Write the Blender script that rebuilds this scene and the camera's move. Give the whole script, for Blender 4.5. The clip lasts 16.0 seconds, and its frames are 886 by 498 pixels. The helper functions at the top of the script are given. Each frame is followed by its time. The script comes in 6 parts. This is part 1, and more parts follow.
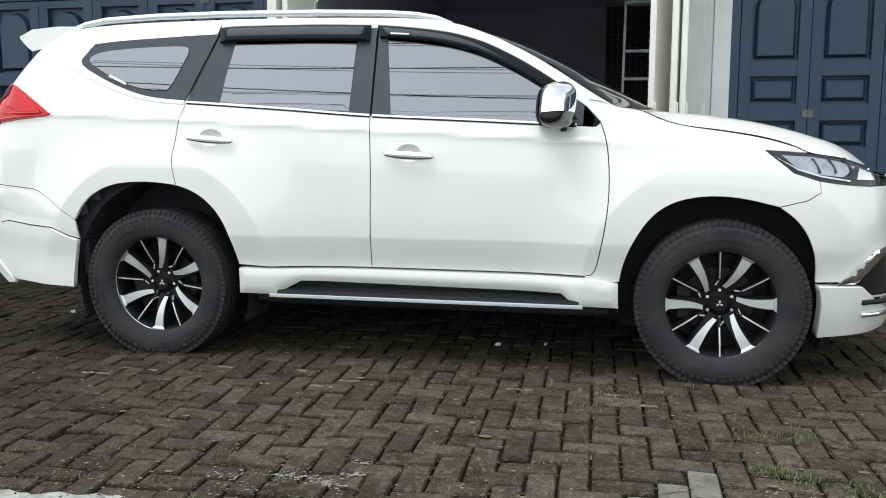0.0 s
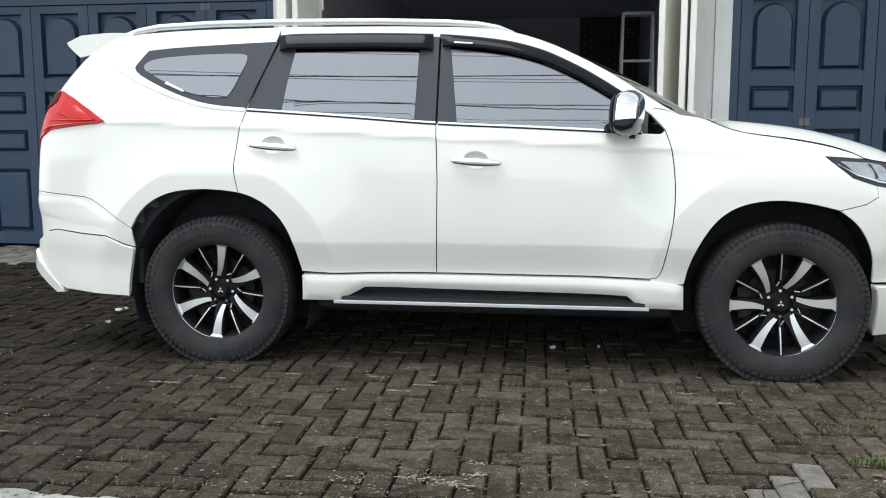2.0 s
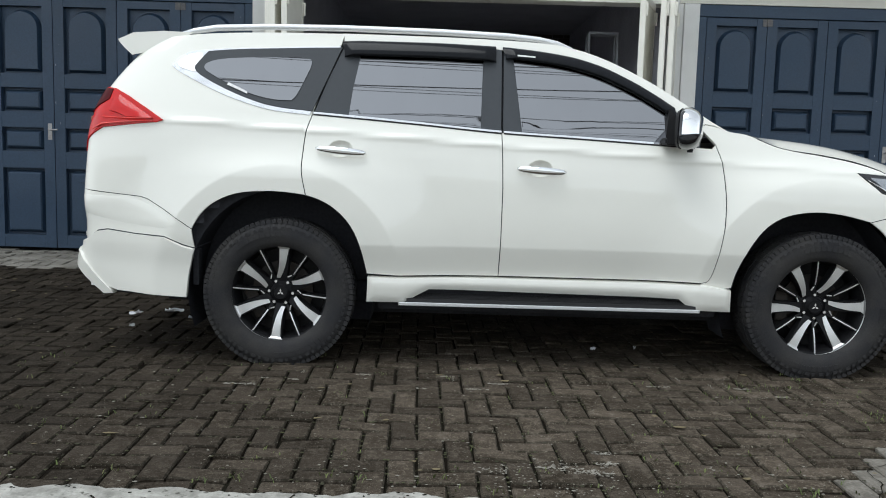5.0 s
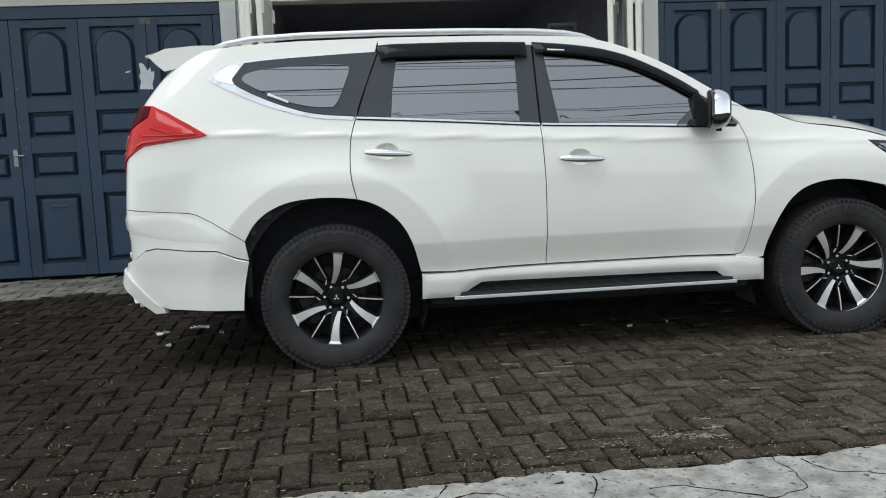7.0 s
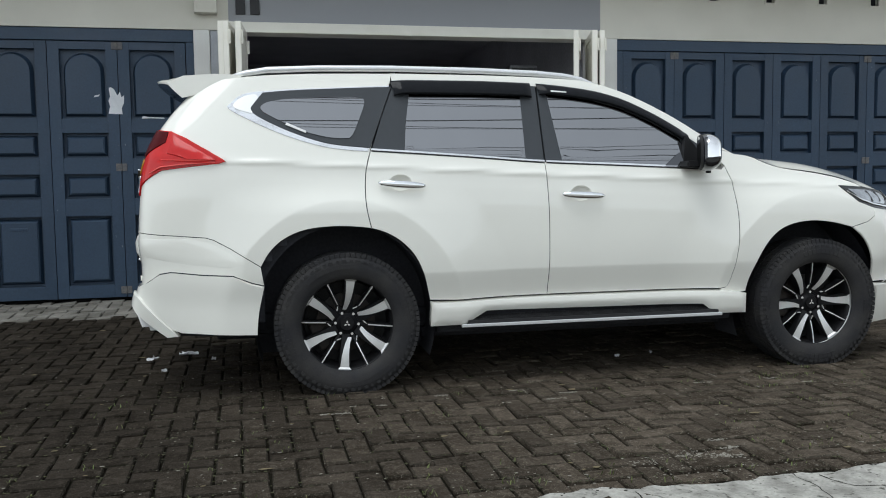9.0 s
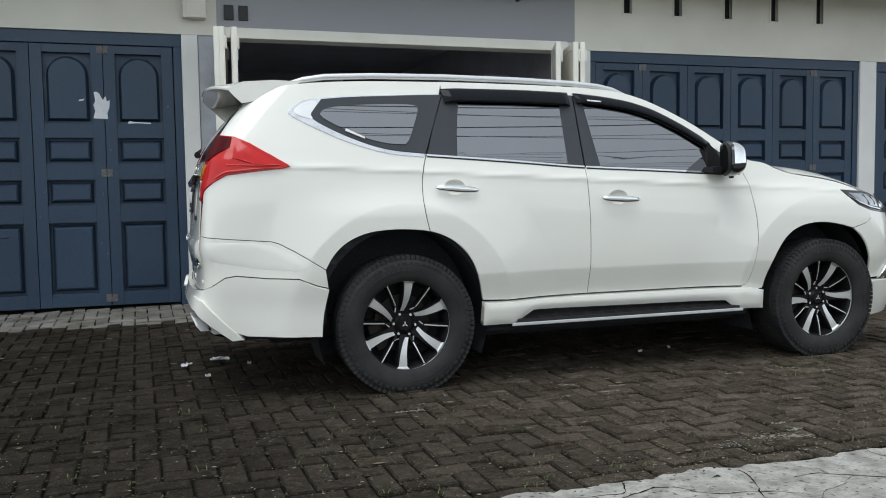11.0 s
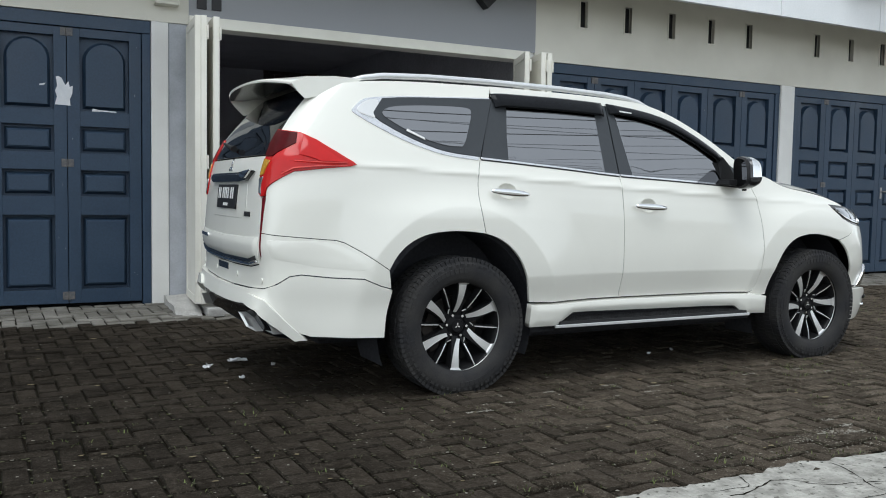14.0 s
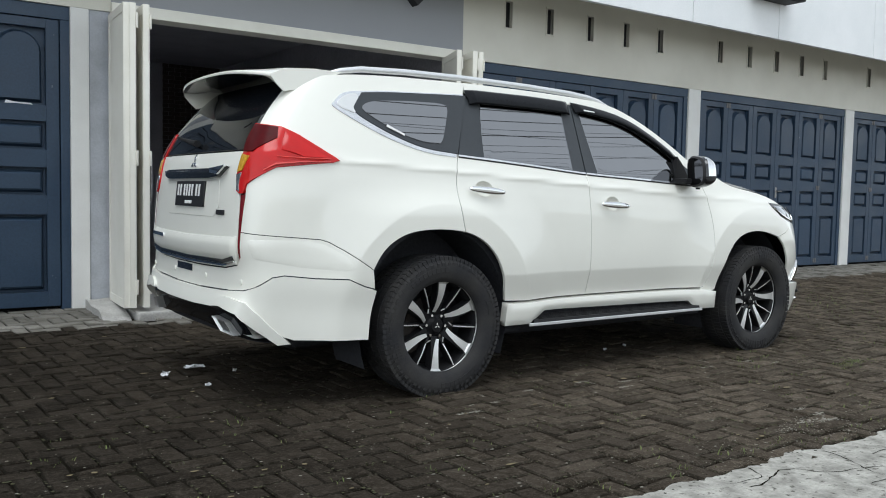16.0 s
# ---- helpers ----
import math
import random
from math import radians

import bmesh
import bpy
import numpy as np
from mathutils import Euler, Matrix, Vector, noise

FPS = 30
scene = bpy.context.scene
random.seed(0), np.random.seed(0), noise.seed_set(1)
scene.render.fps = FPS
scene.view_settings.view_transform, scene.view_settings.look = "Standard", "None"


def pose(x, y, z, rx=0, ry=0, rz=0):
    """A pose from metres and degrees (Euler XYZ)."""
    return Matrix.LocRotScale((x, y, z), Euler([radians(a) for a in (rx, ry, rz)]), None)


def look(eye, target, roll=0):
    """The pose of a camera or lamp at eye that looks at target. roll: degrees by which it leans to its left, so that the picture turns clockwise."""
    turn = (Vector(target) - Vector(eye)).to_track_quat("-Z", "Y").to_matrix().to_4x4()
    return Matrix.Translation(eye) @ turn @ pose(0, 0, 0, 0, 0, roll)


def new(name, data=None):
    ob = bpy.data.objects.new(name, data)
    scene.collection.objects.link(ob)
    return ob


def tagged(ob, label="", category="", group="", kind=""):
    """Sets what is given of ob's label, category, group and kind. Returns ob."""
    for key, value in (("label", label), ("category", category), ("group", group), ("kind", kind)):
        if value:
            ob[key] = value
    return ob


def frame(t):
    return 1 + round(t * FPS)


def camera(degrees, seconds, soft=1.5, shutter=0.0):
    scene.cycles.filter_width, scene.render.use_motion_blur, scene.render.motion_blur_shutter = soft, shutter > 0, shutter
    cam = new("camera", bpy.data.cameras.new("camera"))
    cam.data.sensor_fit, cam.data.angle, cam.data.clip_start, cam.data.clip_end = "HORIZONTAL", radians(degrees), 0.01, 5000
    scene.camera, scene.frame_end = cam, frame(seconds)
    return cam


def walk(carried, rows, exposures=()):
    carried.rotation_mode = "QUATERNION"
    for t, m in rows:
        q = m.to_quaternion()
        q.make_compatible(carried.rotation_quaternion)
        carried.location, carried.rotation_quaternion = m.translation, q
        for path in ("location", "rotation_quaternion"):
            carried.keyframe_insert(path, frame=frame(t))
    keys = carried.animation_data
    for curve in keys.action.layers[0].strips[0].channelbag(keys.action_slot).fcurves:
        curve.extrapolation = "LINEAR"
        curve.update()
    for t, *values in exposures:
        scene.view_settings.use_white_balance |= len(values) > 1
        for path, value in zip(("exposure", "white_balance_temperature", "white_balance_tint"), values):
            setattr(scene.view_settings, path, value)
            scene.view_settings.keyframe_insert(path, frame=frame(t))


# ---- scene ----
cam = camera(54.5, 16.0, soft=1.0)
PATH = [
    (0, (0.412, 0.992, 1.169), (0.015, 2.933, 0.899), 0.0),
    (0.5, (0.292, 0.89, 1.175), (-0.037, 2.844, 0.902), -0.7),
    (1, (0.188, 0.909, 1.169), (-0.144, 2.862, 0.89), -0.5),
    (1.5, (0.043, 0.893, 1.161), (-0.296, 2.845, 0.887), -0.4),
    (2, (-0.173, 0.824, 1.163), (-0.441, 2.79, 0.912), 0.0),
    (2.5, (-0.288, 0.761, 1.155), (-0.543, 2.729, 0.907), -0.1),
    (3, (-0.381, 0.67, 1.168), (-0.598, 2.641, 0.913), 0.2),
    (3.5, (-0.549, 0.61, 1.168), (-0.676, 2.591, 0.928), 1.2),
    (3.7, (-0.646, 0.59, 1.163), (-0.745, 2.574, 0.937), 1.5),
    (5.8, (-1.42, 0.618, 1.134), (-1.23, 2.596, 0.91), -1.0),
    (6, (-1.528, 0.556, 1.136), (-1.284, 2.528, 0.91), -1.8),
    (6.5, (-1.713, 0.494, 1.132), (-1.504, 2.47, 0.904), -2.5),
    (7, (-1.82, 0.538, 1.135), (-1.612, 2.514, 0.906), -2.5),
    (7.5, (-1.936, 0.496, 1.129), (-1.685, 2.473, 0.958), -1.0),
    (8, (-2.089, 0.425, 1.144), (-1.781, 2.394, 0.978), -0.9),
    (8.5, (-2.204, 0.401, 1.136), (-1.849, 2.362, 0.968), -0.8),
    (9, (-2.341, 0.455, 1.132), (-1.936, 2.408, 0.98), -0.8),
    (9.2, (-2.407, 0.451, 1.134), (-2.003, 2.405, 0.989), -0.9),
    (11.3, (-3.267, 0.521, 1.127), (-2.636, 2.413, 0.988), -0.8),
    (11.5, (-3.317, 0.552, 1.127), (-2.688, 2.445, 0.986), -0.6),
    (12, (-3.486, 0.61, 1.118), (-2.852, 2.502, 0.978), 1.6),
    (12.5, (-3.667, 0.636, 1.123), (-3.022, 2.524, 0.985), 0.7),
    (13, (-3.79, 0.759, 1.117), (-3.123, 2.64, 0.978), 0.4),
    (13.5, (-3.984, 0.843, 1.12), (-3.19, 2.674, 0.984), 1.0),
    (14, (-4.172, 0.866, 1.122), (-3.259, 2.641, 0.992), 1.0),
    (14.5, (-4.256, 0.944, 1.107), (-3.287, 2.689, 0.978), 1.0),
    (15, (-4.323, 1.053, 1.103), (-3.26, 2.741, 0.975), 0.9),
    (15.5, (-4.452, 1.151, 1.104), (-3.344, 2.812, 0.977), 1.4),
    (16, (-4.591, 1.226, 1.102), (-3.44, 2.856, 0.976), 1.1),
]
walk(cam, [(t, look(eye, target, roll)) for t, eye, target, roll in PATH],
     [(0, 1.08, 6150, 6), (3.7, 1.1, 6150, 6), (5.8, 0.57, 6150, 6), (9.2, 0.57, 6150, 6), (11.3, 0.6, 6150, 6), (16, 0.75, 6150, 6)])

# light
# ---- daylight: overcast sky and a wide, weak sun ----
world = bpy.data.worlds.new("overcast")
scene.world = world
world.use_nodes = True
wn, wl = world.node_tree.nodes, world.node_tree.links
sky = wn.new("ShaderNodeTexSky")
sky.sky_type = "NISHITA"
sky.sun_disc = False
sky.sun_elevation, sky.sun_rotation = radians(69), radians(227)
sky.air_density, sky.dust_density, sky.ozone_density = 1.0, 0.5, 1.0
grey = wn.new("ShaderNodeHueSaturation")
grey.inputs["Saturation"].default_value = 0.15
wl.new(sky.outputs[0], grey.inputs["Color"])
wl.new(grey.outputs[0], wn["Background"].inputs["Color"])
wn["Background"].inputs["Strength"].default_value = 0.15
sun = new("sun", bpy.data.lights.new("sun", "SUN"))
sun.data.energy, sun.data.angle, sun.data.color = 0.95, radians(40), (1.0, 0.985, 0.965)
sun.matrix_world = look((-2.7, -2.5, 9.6), (0, 0, 0))


# ---- materials ----
def material(name, color, rough=0.5, metal=0.0, second=None, scale=6.0, amount=0.35, fine=90.0, bump=0.0,
             spread=0.0, coat=0.0, rough_spread=0.0, random_from="object", grit=None, darkened=None, gloss=0.5, grain=0.5, scuff=None):
    """A surface with large blotches of the second colour, fine grain, relief and a random tone for each piece."""
    m = bpy.data.materials.new(name)
    m.use_nodes = True
    n, l = m.node_tree.nodes, m.node_tree.links
    b = n["Principled BSDF"]
    b.inputs["Metallic"].default_value = metal
    b.inputs["Roughness"].default_value = rough
    b.inputs["Coat Weight"].default_value = coat
    b.inputs["Specular IOR Level"].default_value = gloss
    b.inputs["Coat Roughness"].default_value = 0.03
    where = n.new("ShaderNodeTexCoord")
    large, small = n.new("ShaderNodeTexNoise"), n.new("ShaderNodeTexNoise")
    for tex, sc, det in ((large, scale, 6.0), (small, fine, 4.0)):
        tex.inputs["Scale"].default_value, tex.inputs["Detail"].default_value = sc, det
        geo = n.new("ShaderNodeNewGeometry")
        l.new(geo.outputs["Position"], tex.inputs["Vector"])
    ramp = n.new("ShaderNodeValToRGB")
    ramp.color_ramp.elements[0].position, ramp.color_ramp.elements[1].position = 0.38, 0.68
    l.new(large.outputs["Fac"], ramp.inputs["Fac"])
    k = n.new("ShaderNodeMath")
    k.operation = "MULTIPLY"
    l.new(ramp.outputs["Color"], k.inputs[0])
    k.inputs[1].default_value = amount
    mix = n.new("ShaderNodeMix")
    mix.data_type = "RGBA"
    mix.inputs["A"].default_value = (*color, 1)
    mix.inputs["B"].default_value = (*(second or [c * 0.75 for c in color]), 1)
    l.new(k.outputs[0], mix.inputs["Factor"])
    colour = mix.outputs["Result"]
    if grit:
        spots = n.new("ShaderNodeTexNoise")
        spots.inputs["Scale"].default_value, spots.inputs["Detail"].default_value = grit[1], 3.0
        geo = n.new("ShaderNodeNewGeometry")
        l.new(geo.outputs["Position"], spots.inputs["Vector"])
        cut = n.new("ShaderNodeMapRange")
        l.new(spots.outputs["Fac"], cut.inputs["Value"])
        cut.inputs["From Min"].default_value, cut.inputs["From Max"].default_value = grit[2], grit[2] + 0.1
        over = n.new("ShaderNodeMix")
        over.data_type = "RGBA"
        l.new(cut.outputs[0], over.inputs["Factor"])
        l.new(colour, over.inputs["A"])
        over.inputs["B"].default_value = (*grit[0], 1)
        colour = over.outputs["Result"]
    if scuff:
        # worn, crumbled patches a few centimetres across
        worn = n.new("ShaderNodeTexNoise")
        worn.inputs["Scale"].default_value, worn.inputs["Detail"].default_value, worn.inputs["Roughness"].default_value = scuff[1], 5.0, 0.75
        geo = n.new("ShaderNodeNewGeometry")
        l.new(geo.outputs["Position"], worn.inputs["Vector"])
        step = n.new("ShaderNodeMapRange")
        l.new(worn.outputs["Fac"], step.inputs["Value"])
        step.inputs["From Min"].default_value, step.inputs["From Max"].default_value = 0.50, 0.64
        step.inputs["To Max"].default_value = scuff[2]
        rub = n.new("ShaderNodeMix")
        rub.data_type = "RGBA"
        l.new(step.outputs[0], rub.inputs["Factor"])
        l.new(colour, rub.inputs["A"])
        rub.inputs["B"].default_value = (*scuff[0], 1)
        colour = rub.outputs["Result"]
    if darkened:
        # paver colour dimmed towards low x, standing in for the local exposure drop
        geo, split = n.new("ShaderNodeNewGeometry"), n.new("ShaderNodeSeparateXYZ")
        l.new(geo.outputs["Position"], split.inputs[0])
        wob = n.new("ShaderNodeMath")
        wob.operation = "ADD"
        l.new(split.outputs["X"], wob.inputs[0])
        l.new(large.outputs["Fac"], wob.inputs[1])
        fade_x = n.new("ShaderNodeMapRange")
        fade_x.interpolation_type = "SMOOTHSTEP"
        l.new(wob.outputs[0], fade_x.inputs["Value"])
        fade_x.inputs["From Min"].default_value, fade_x.inputs["From Max"].default_value = darkened[0], darkened[1]
        fade_x.inputs["To Min"].default_value, fade_x.inputs["To Max"].default_value = darkened[2], 1.0
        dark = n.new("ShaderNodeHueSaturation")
        l.new(fade_x.outputs[0], dark.inputs["Value"])
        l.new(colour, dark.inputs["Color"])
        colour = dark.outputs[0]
    tone = n.new("ShaderNodeHueSaturation")
    l.new(colour, tone.inputs["Color"])
    value = n.new("ShaderNodeMapRange")
    l.new(small.outputs["Fac"], value.inputs["Value"])
    value.inputs["From Min"].default_value, value.inputs["From Max"].default_value = 0.3, 0.7
    g = min(0.16, grain * amount)
    value.inputs["To Min"].default_value, value.inputs["To Max"].default_value = 1 - g, 1 + g
    last = value.outputs[0]
    if spread:
        if random_from == "object":
            rnd = n.new("ShaderNodeObjectInfo").outputs["Random"]
        else:
            rnd = n.new("ShaderNodeNewGeometry").outputs["Random Per Island"]
        r = n.new("ShaderNodeMapRange")
        l.new(rnd, r.inputs["Value"])
        r.inputs["To Min"].default_value, r.inputs["To Max"].default_value = 1 - spread, 1 + spread
        mul = n.new("ShaderNodeMath")
        mul.operation = "MULTIPLY"
        l.new(last, mul.inputs[0])
        l.new(r.outputs[0], mul.inputs[1])
        last = mul.outputs[0]
    l.new(last, tone.inputs["Value"])
    l.new(tone.outputs[0], b.inputs["Base Color"])
    if rough_spread:
        rr = n.new("ShaderNodeMapRange")
        l.new(large.outputs["Fac"], rr.inputs["Value"])
        rr.inputs["From Min"].default_value, rr.inputs["From Max"].default_value = 0.3, 0.7
        rr.inputs["To Min"].default_value, rr.inputs["To Max"].default_value = max(0.02, rough - rough_spread), min(1, rough + rough_spread)
        l.new(rr.outputs[0], b.inputs["Roughness"])
    if bump:
        bp = n.new("ShaderNodeBump")
        bp.inputs["Strength"].default_value, bp.inputs["Distance"].default_value = 0.6, bump
        l.new(small.outputs["Fac"], bp.inputs["Height"])
        l.new(bp.outputs[0], b.inputs["Normal"])
    return m


NAVY = material("navy_door_paint", (0.0225, 0.0455, 0.083), 0.5, second=(0.032, 0.058, 0.098), scale=3, amount=0.8, fine=60, bump=0.0003, spread=0.08, rough_spread=0.12, grain=0.15)
CHIP = material("chipped_paint", (0.26, 0.28, 0.31), 0.9, second=(0.12, 0.14, 0.17), scale=40, amount=0.8, fine=120)
CREAM = material("cream_wall_paint", (0.72, 0.70, 0.625), 0.85, second=(0.55, 0.53, 0.46), scale=1.6, amount=0.45, fine=120, bump=0.0003, grain=0.1)
GREYWALL = material("grey_wall_paint", (0.33, 0.34, 0.36), 0.85, second=(0.34, 0.35, 0.37), scale=1.8, amount=0.5, fine=120, bump=0.0004, grain=0.1)
BLUEGREY = material("weathered_pilaster", (0.47, 0.49, 0.53), 0.85, second=(0.3, 0.31, 0.33), scale=5, amount=0.5, fine=80, bump=0.0006, grain=0.15)
WHITEJAMB = material("white_jamb_paint", (0.78, 0.775, 0.75), 0.8, second=(0.62, 0.61, 0.58), scale=4, amount=0.3, fine=100, bump=0.0004, grain=0.1)
SHUTTER = material("cream_metal_paint", (0.84, 0.82, 0.74), 0.4, second=(0.62, 0.59, 0.5), scale=3, amount=0.3, fine=140, bump=0.0003, grain=0.08)
FASCIA = material("white_panel", (0.82, 0.83, 0.84), 0.5, second=(0.66, 0.69, 0.7), scale=1.5, amount=0.4, fine=60, grain=0.08)
DARKHOLE = material("dark_void", (0.012, 0.012, 0.013), 0.95, scale=4, fine=40)
INNER = material("garage_plaster", (0.5, 0.5, 0.54), 0.9, second=(0.36, 0.36, 0.4), scale=2, amount=0.6, fine=50, bump=0.002)
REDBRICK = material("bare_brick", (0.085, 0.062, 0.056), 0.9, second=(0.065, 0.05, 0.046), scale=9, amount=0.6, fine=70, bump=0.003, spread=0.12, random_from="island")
# These four colours carry the painted exposure fall-off along x.
PAVER = material("wet_paver", (0.072, 0.058, 0.044), 0.85, second=(0.033, 0.026, 0.018), scale=5.5, amount=0.95, fine=80, bump=0.02, spread=0.26, rough_spread=0.1, grit=((0.17, 0.15, 0.12), 150, 0.60), darkened=(-3.4, 0.2, 0.34), gloss=0.06, scuff=((0.128, 0.108, 0.085), 26, 0.75))
PAVERS = material("wet_paver_far", (0.072, 0.058, 0.044), 0.85, second=(0.033, 0.026, 0.018), scale=5.5, amount=0.95, fine=80, bump=0.02, spread=0.26, rough_spread=0.1, grit=((0.17, 0.15, 0.12), 150, 0.60), darkened=(-3.4, 0.2, 0.34), gloss=0.06, scuff=((0.128, 0.108, 0.085), 26, 0.75), random_from="island")
EDGE = material("dark_paver_edge", (0.048, 0.041, 0.031), 0.85, second=(0.024, 0.021, 0.014), scale=5.5, amount=0.95, fine=80, bump=0.02, spread=0.26, rough_spread=0.1, grit=((0.17, 0.15, 0.12), 150, 0.60), darkened=(-3.4, 0.2, 0.34), gloss=0.06, scuff=((0.128, 0.108, 0.085), 26, 0.75))
EDGES = material("dark_paver_edge_far", (0.048, 0.041, 0.031), 0.85, second=(0.024, 0.021, 0.014), scale=5.5, amount=0.95, fine=80, bump=0.02, spread=0.26, rough_spread=0.1, grit=((0.17, 0.15, 0.12), 150, 0.60), darkened=(-3.4, 0.2, 0.34), gloss=0.06, scuff=((0.128, 0.108, 0.085), 26, 0.75), random_from="island")
PAVERDRY = material("dry_paver", (0.19, 0.18, 0.158), 0.9, second=(0.075, 0.069, 0.055), scale=4, amount=0.85, fine=120, bump=0.003, spread=0.15, random_from="island")
JOINT = material("damp_joint_soil", (0.012, 0.0095, 0.007), 0.95, gloss=0.05, second=(0.01, 0.0105, 0.006), scale=5, amount=0.8, fine=150, bump=0.004)
CONCRETE = material("street_concrete", (0.38, 0.370, 0.335), 0.88, second=(0.17, 0.165, 0.145), scale=11, amount=0.85, fine=70, bump=0.01, grit=((0.08, 0.075, 0.062), 38, 0.60))
MORTAR = material("ramp_concrete", (0.46, 0.45, 0.43), 0.9, second=(0.24, 0.23, 0.21), scale=5, amount=0.6, fine=70, bump=0.004, grain=0.25)
SPLASH = material("dried_mortar", (0.24, 0.225, 0.19), 0.9, second=(0.13, 0.12, 0.1), scale=14, amount=0.8, fine=120, bump=0.002)
PALEPAVER = material("mortar_stained_paver", (0.165, 0.150, 0.126), 0.9, second=(0.09, 0.08, 0.064), scale=12, amount=0.9, fine=80, bump=0.01, scuff=((0.23, 0.215, 0.18), 30, 0.6))
HINGEGREY = material("painted_hinge", (0.1, 0.1, 0.105), 0.6, second=(0.2, 0.18, 0.16), scale=40, amount=0.7, fine=200)
STEEL = material("worn_steel", (0.42, 0.41, 0.4), 0.45, 0.8, second=(0.25, 0.22, 0.2), scale=30, amount=0.6, fine=200)
ALU = material("aluminium", (0.74, 0.75, 0.76), 0.38, 0.6, scale=5, amount=0.1, fine=150)
GRASS = material("grass_blade", (0.085, 0.12, 0.032), 0.7, second=(0.12, 0.12, 0.04), scale=9, amount=0.7, fine=60, spread=0.3, random_from="island")
PAPER = material("torn_paper", (0.75, 0.76, 0.78), 0.9, second=(0.6, 0.62, 0.66), scale=20, amount=0.5, fine=80, grain=0.1)
BLACKSIGN = material("black_sign_paint", (0.012, 0.012, 0.014), 0.5, scale=8, fine=80)
CABLE = material("cable_rubber", (0.015, 0.015, 0.016), 0.7, scale=3, fine=50)


# ---- building blocks ----
def box(bm, x0, x1, y0, y1, z0, z1, bevel=0.0):
    made = bmesh.ops.create_cube(bm, size=1.0, matrix=Matrix.Translation(((x0 + x1) / 2, (y0 + y1) / 2, (z0 + z1) / 2)) @ Matrix.Diagonal((abs(x1 - x0), abs(y1 - y0), abs(z1 - z0), 1)))
    if bevel:
        edges = list({e for v in made["verts"] for e in v.link_edges})
        bmesh.ops.bevel(bm, geom=edges, offset=bevel, segments=2, affect="EDGES", profile=0.6)


def prism(bm, pts, axis, a, b):
    """A closed outline in two axes, carried along the third from a to b."""
    def at(p, k):
        return {"x": (k, p[0], p[1]), "y": (p[0], k, p[1]), "z": (p[0], p[1], k)}[axis]
    lo, hi = [bm.verts.new(at(p, a)) for p in pts], [bm.verts.new(at(p, b)) for p in pts]
    bm.faces.new(lo)
    bm.faces.new(hi[::-1])
    for i in range(len(pts)):
        j = (i + 1) % len(pts)
        bm.faces.new((lo[i], hi[i], hi[j], lo[j]))


def frustum(bm, x0, x1, z0, z1, ya, yb, slope):
    """A raised field on a face that looks to -y: from ya out to yb with sloping sides."""
    a = [bm.verts.new(p) for p in ((x0, ya, z0), (x1, ya, z0), (x1, ya, z1), (x0, ya, z1))]
    b = [bm.verts.new(p) for p in ((x0 + slope, yb, z0 + slope), (x1 - slope, yb, z0 + slope), (x1 - slope, yb, z1 - slope), (x0 + slope, yb, z1 - slope))]
    bm.faces.new(b)
    for i in range(4):
        j = (i + 1) % 4
        bm.faces.new((a[i], a[j], b[j], b[i]))


def tube(bm, pts, r, sides=8, caps=True):
    """A round bar along a line of points."""
    rings = []
    pts = [Vector(p) for p in pts]
    for i, p in enumerate(pts):
        d = (pts[min(i + 1, len(pts) - 1)] - pts[max(i - 1, 0)]).normalized()
        u = d.cross(Vector((0, 0, 1)) if abs(d.z) < 0.9 else Vector((1, 0, 0))).normalized()
        w = d.cross(u)
        rr = r[i] if isinstance(r, (list, tuple)) else r
        rings.append([bm.verts.new(p + rr * (math.cos(a) * u + math.sin(a) * w)) for a in [2 * math.pi * k / sides for k in range(sides)]])
    for a, b in zip(rings, rings[1:]):
        for k in range(sides):
            bm.faces.new((a[k], a[(k + 1) % sides], b[(k + 1) % sides], b[k]))
    if caps:
        bm.faces.new(rings[0][::-1])
        bm.faces.new(rings[-1])


def mesh_of(name, bm, mat, smooth=False):
    bmesh.ops.recalc_face_normals(bm, faces=bm.faces)
    me = bpy.data.meshes.new(name)
    bm.to_mesh(me)
    bm.free()
    me.materials.append(mat)
    if smooth:
        for p in me.polygons:
            p.use_smooth = True
    return me


def part(name, bm, mat, parent=None, label="", smooth=False):
    ob = new(name, mesh_of(name, bm, mat, smooth))
    if parent:
        ob.parent = parent
    if label:
        ob["label"] = label
    return ob


def shared(name, me, parent, m=None):
    ob = new(name, me)
    ob.parent = parent
    if m is not None:
        ob.matrix_basis = m
    return ob


def thing(name, label, category, group="", kind="", at=(0, 0, 0)):
    ob = new(name)
    ob.location = at
    return tagged(ob, label, category, group, kind)


# ground
# ---- ground ----
def height(y):
    """The yard rises a little from the street to the car, and again at the doors."""
    return 0.022 * max(0.0, min(1.0, (y - 3.4) / 1.6)) + 0.04 * max(0.0, min(1.0, (y - 8.0) / 1.1))


bm = bmesh.new()
lines = [(-60, -0.06), (3.2, -0.06), (3.3, -0.016), (3.5, -0.013), (5.0, 0.009), (8.0, 0.009), (9.1, 0.05), (90, 0.05)]
for (y0, z0), (y1, z1) in zip(lines, lines[1:]):
    bm.faces.new([bm.verts.new(p) for p in ((-60, y0, z0), (90, y0, z0), (90, y1, z1), (-60, y1, z1))])
bmesh.ops.remove_doubles(bm, verts=bm.verts, dist=0.001)
tagged(part("ground", bm, JOINT), "damp dark soil under the paving", "ground", kind="structure")

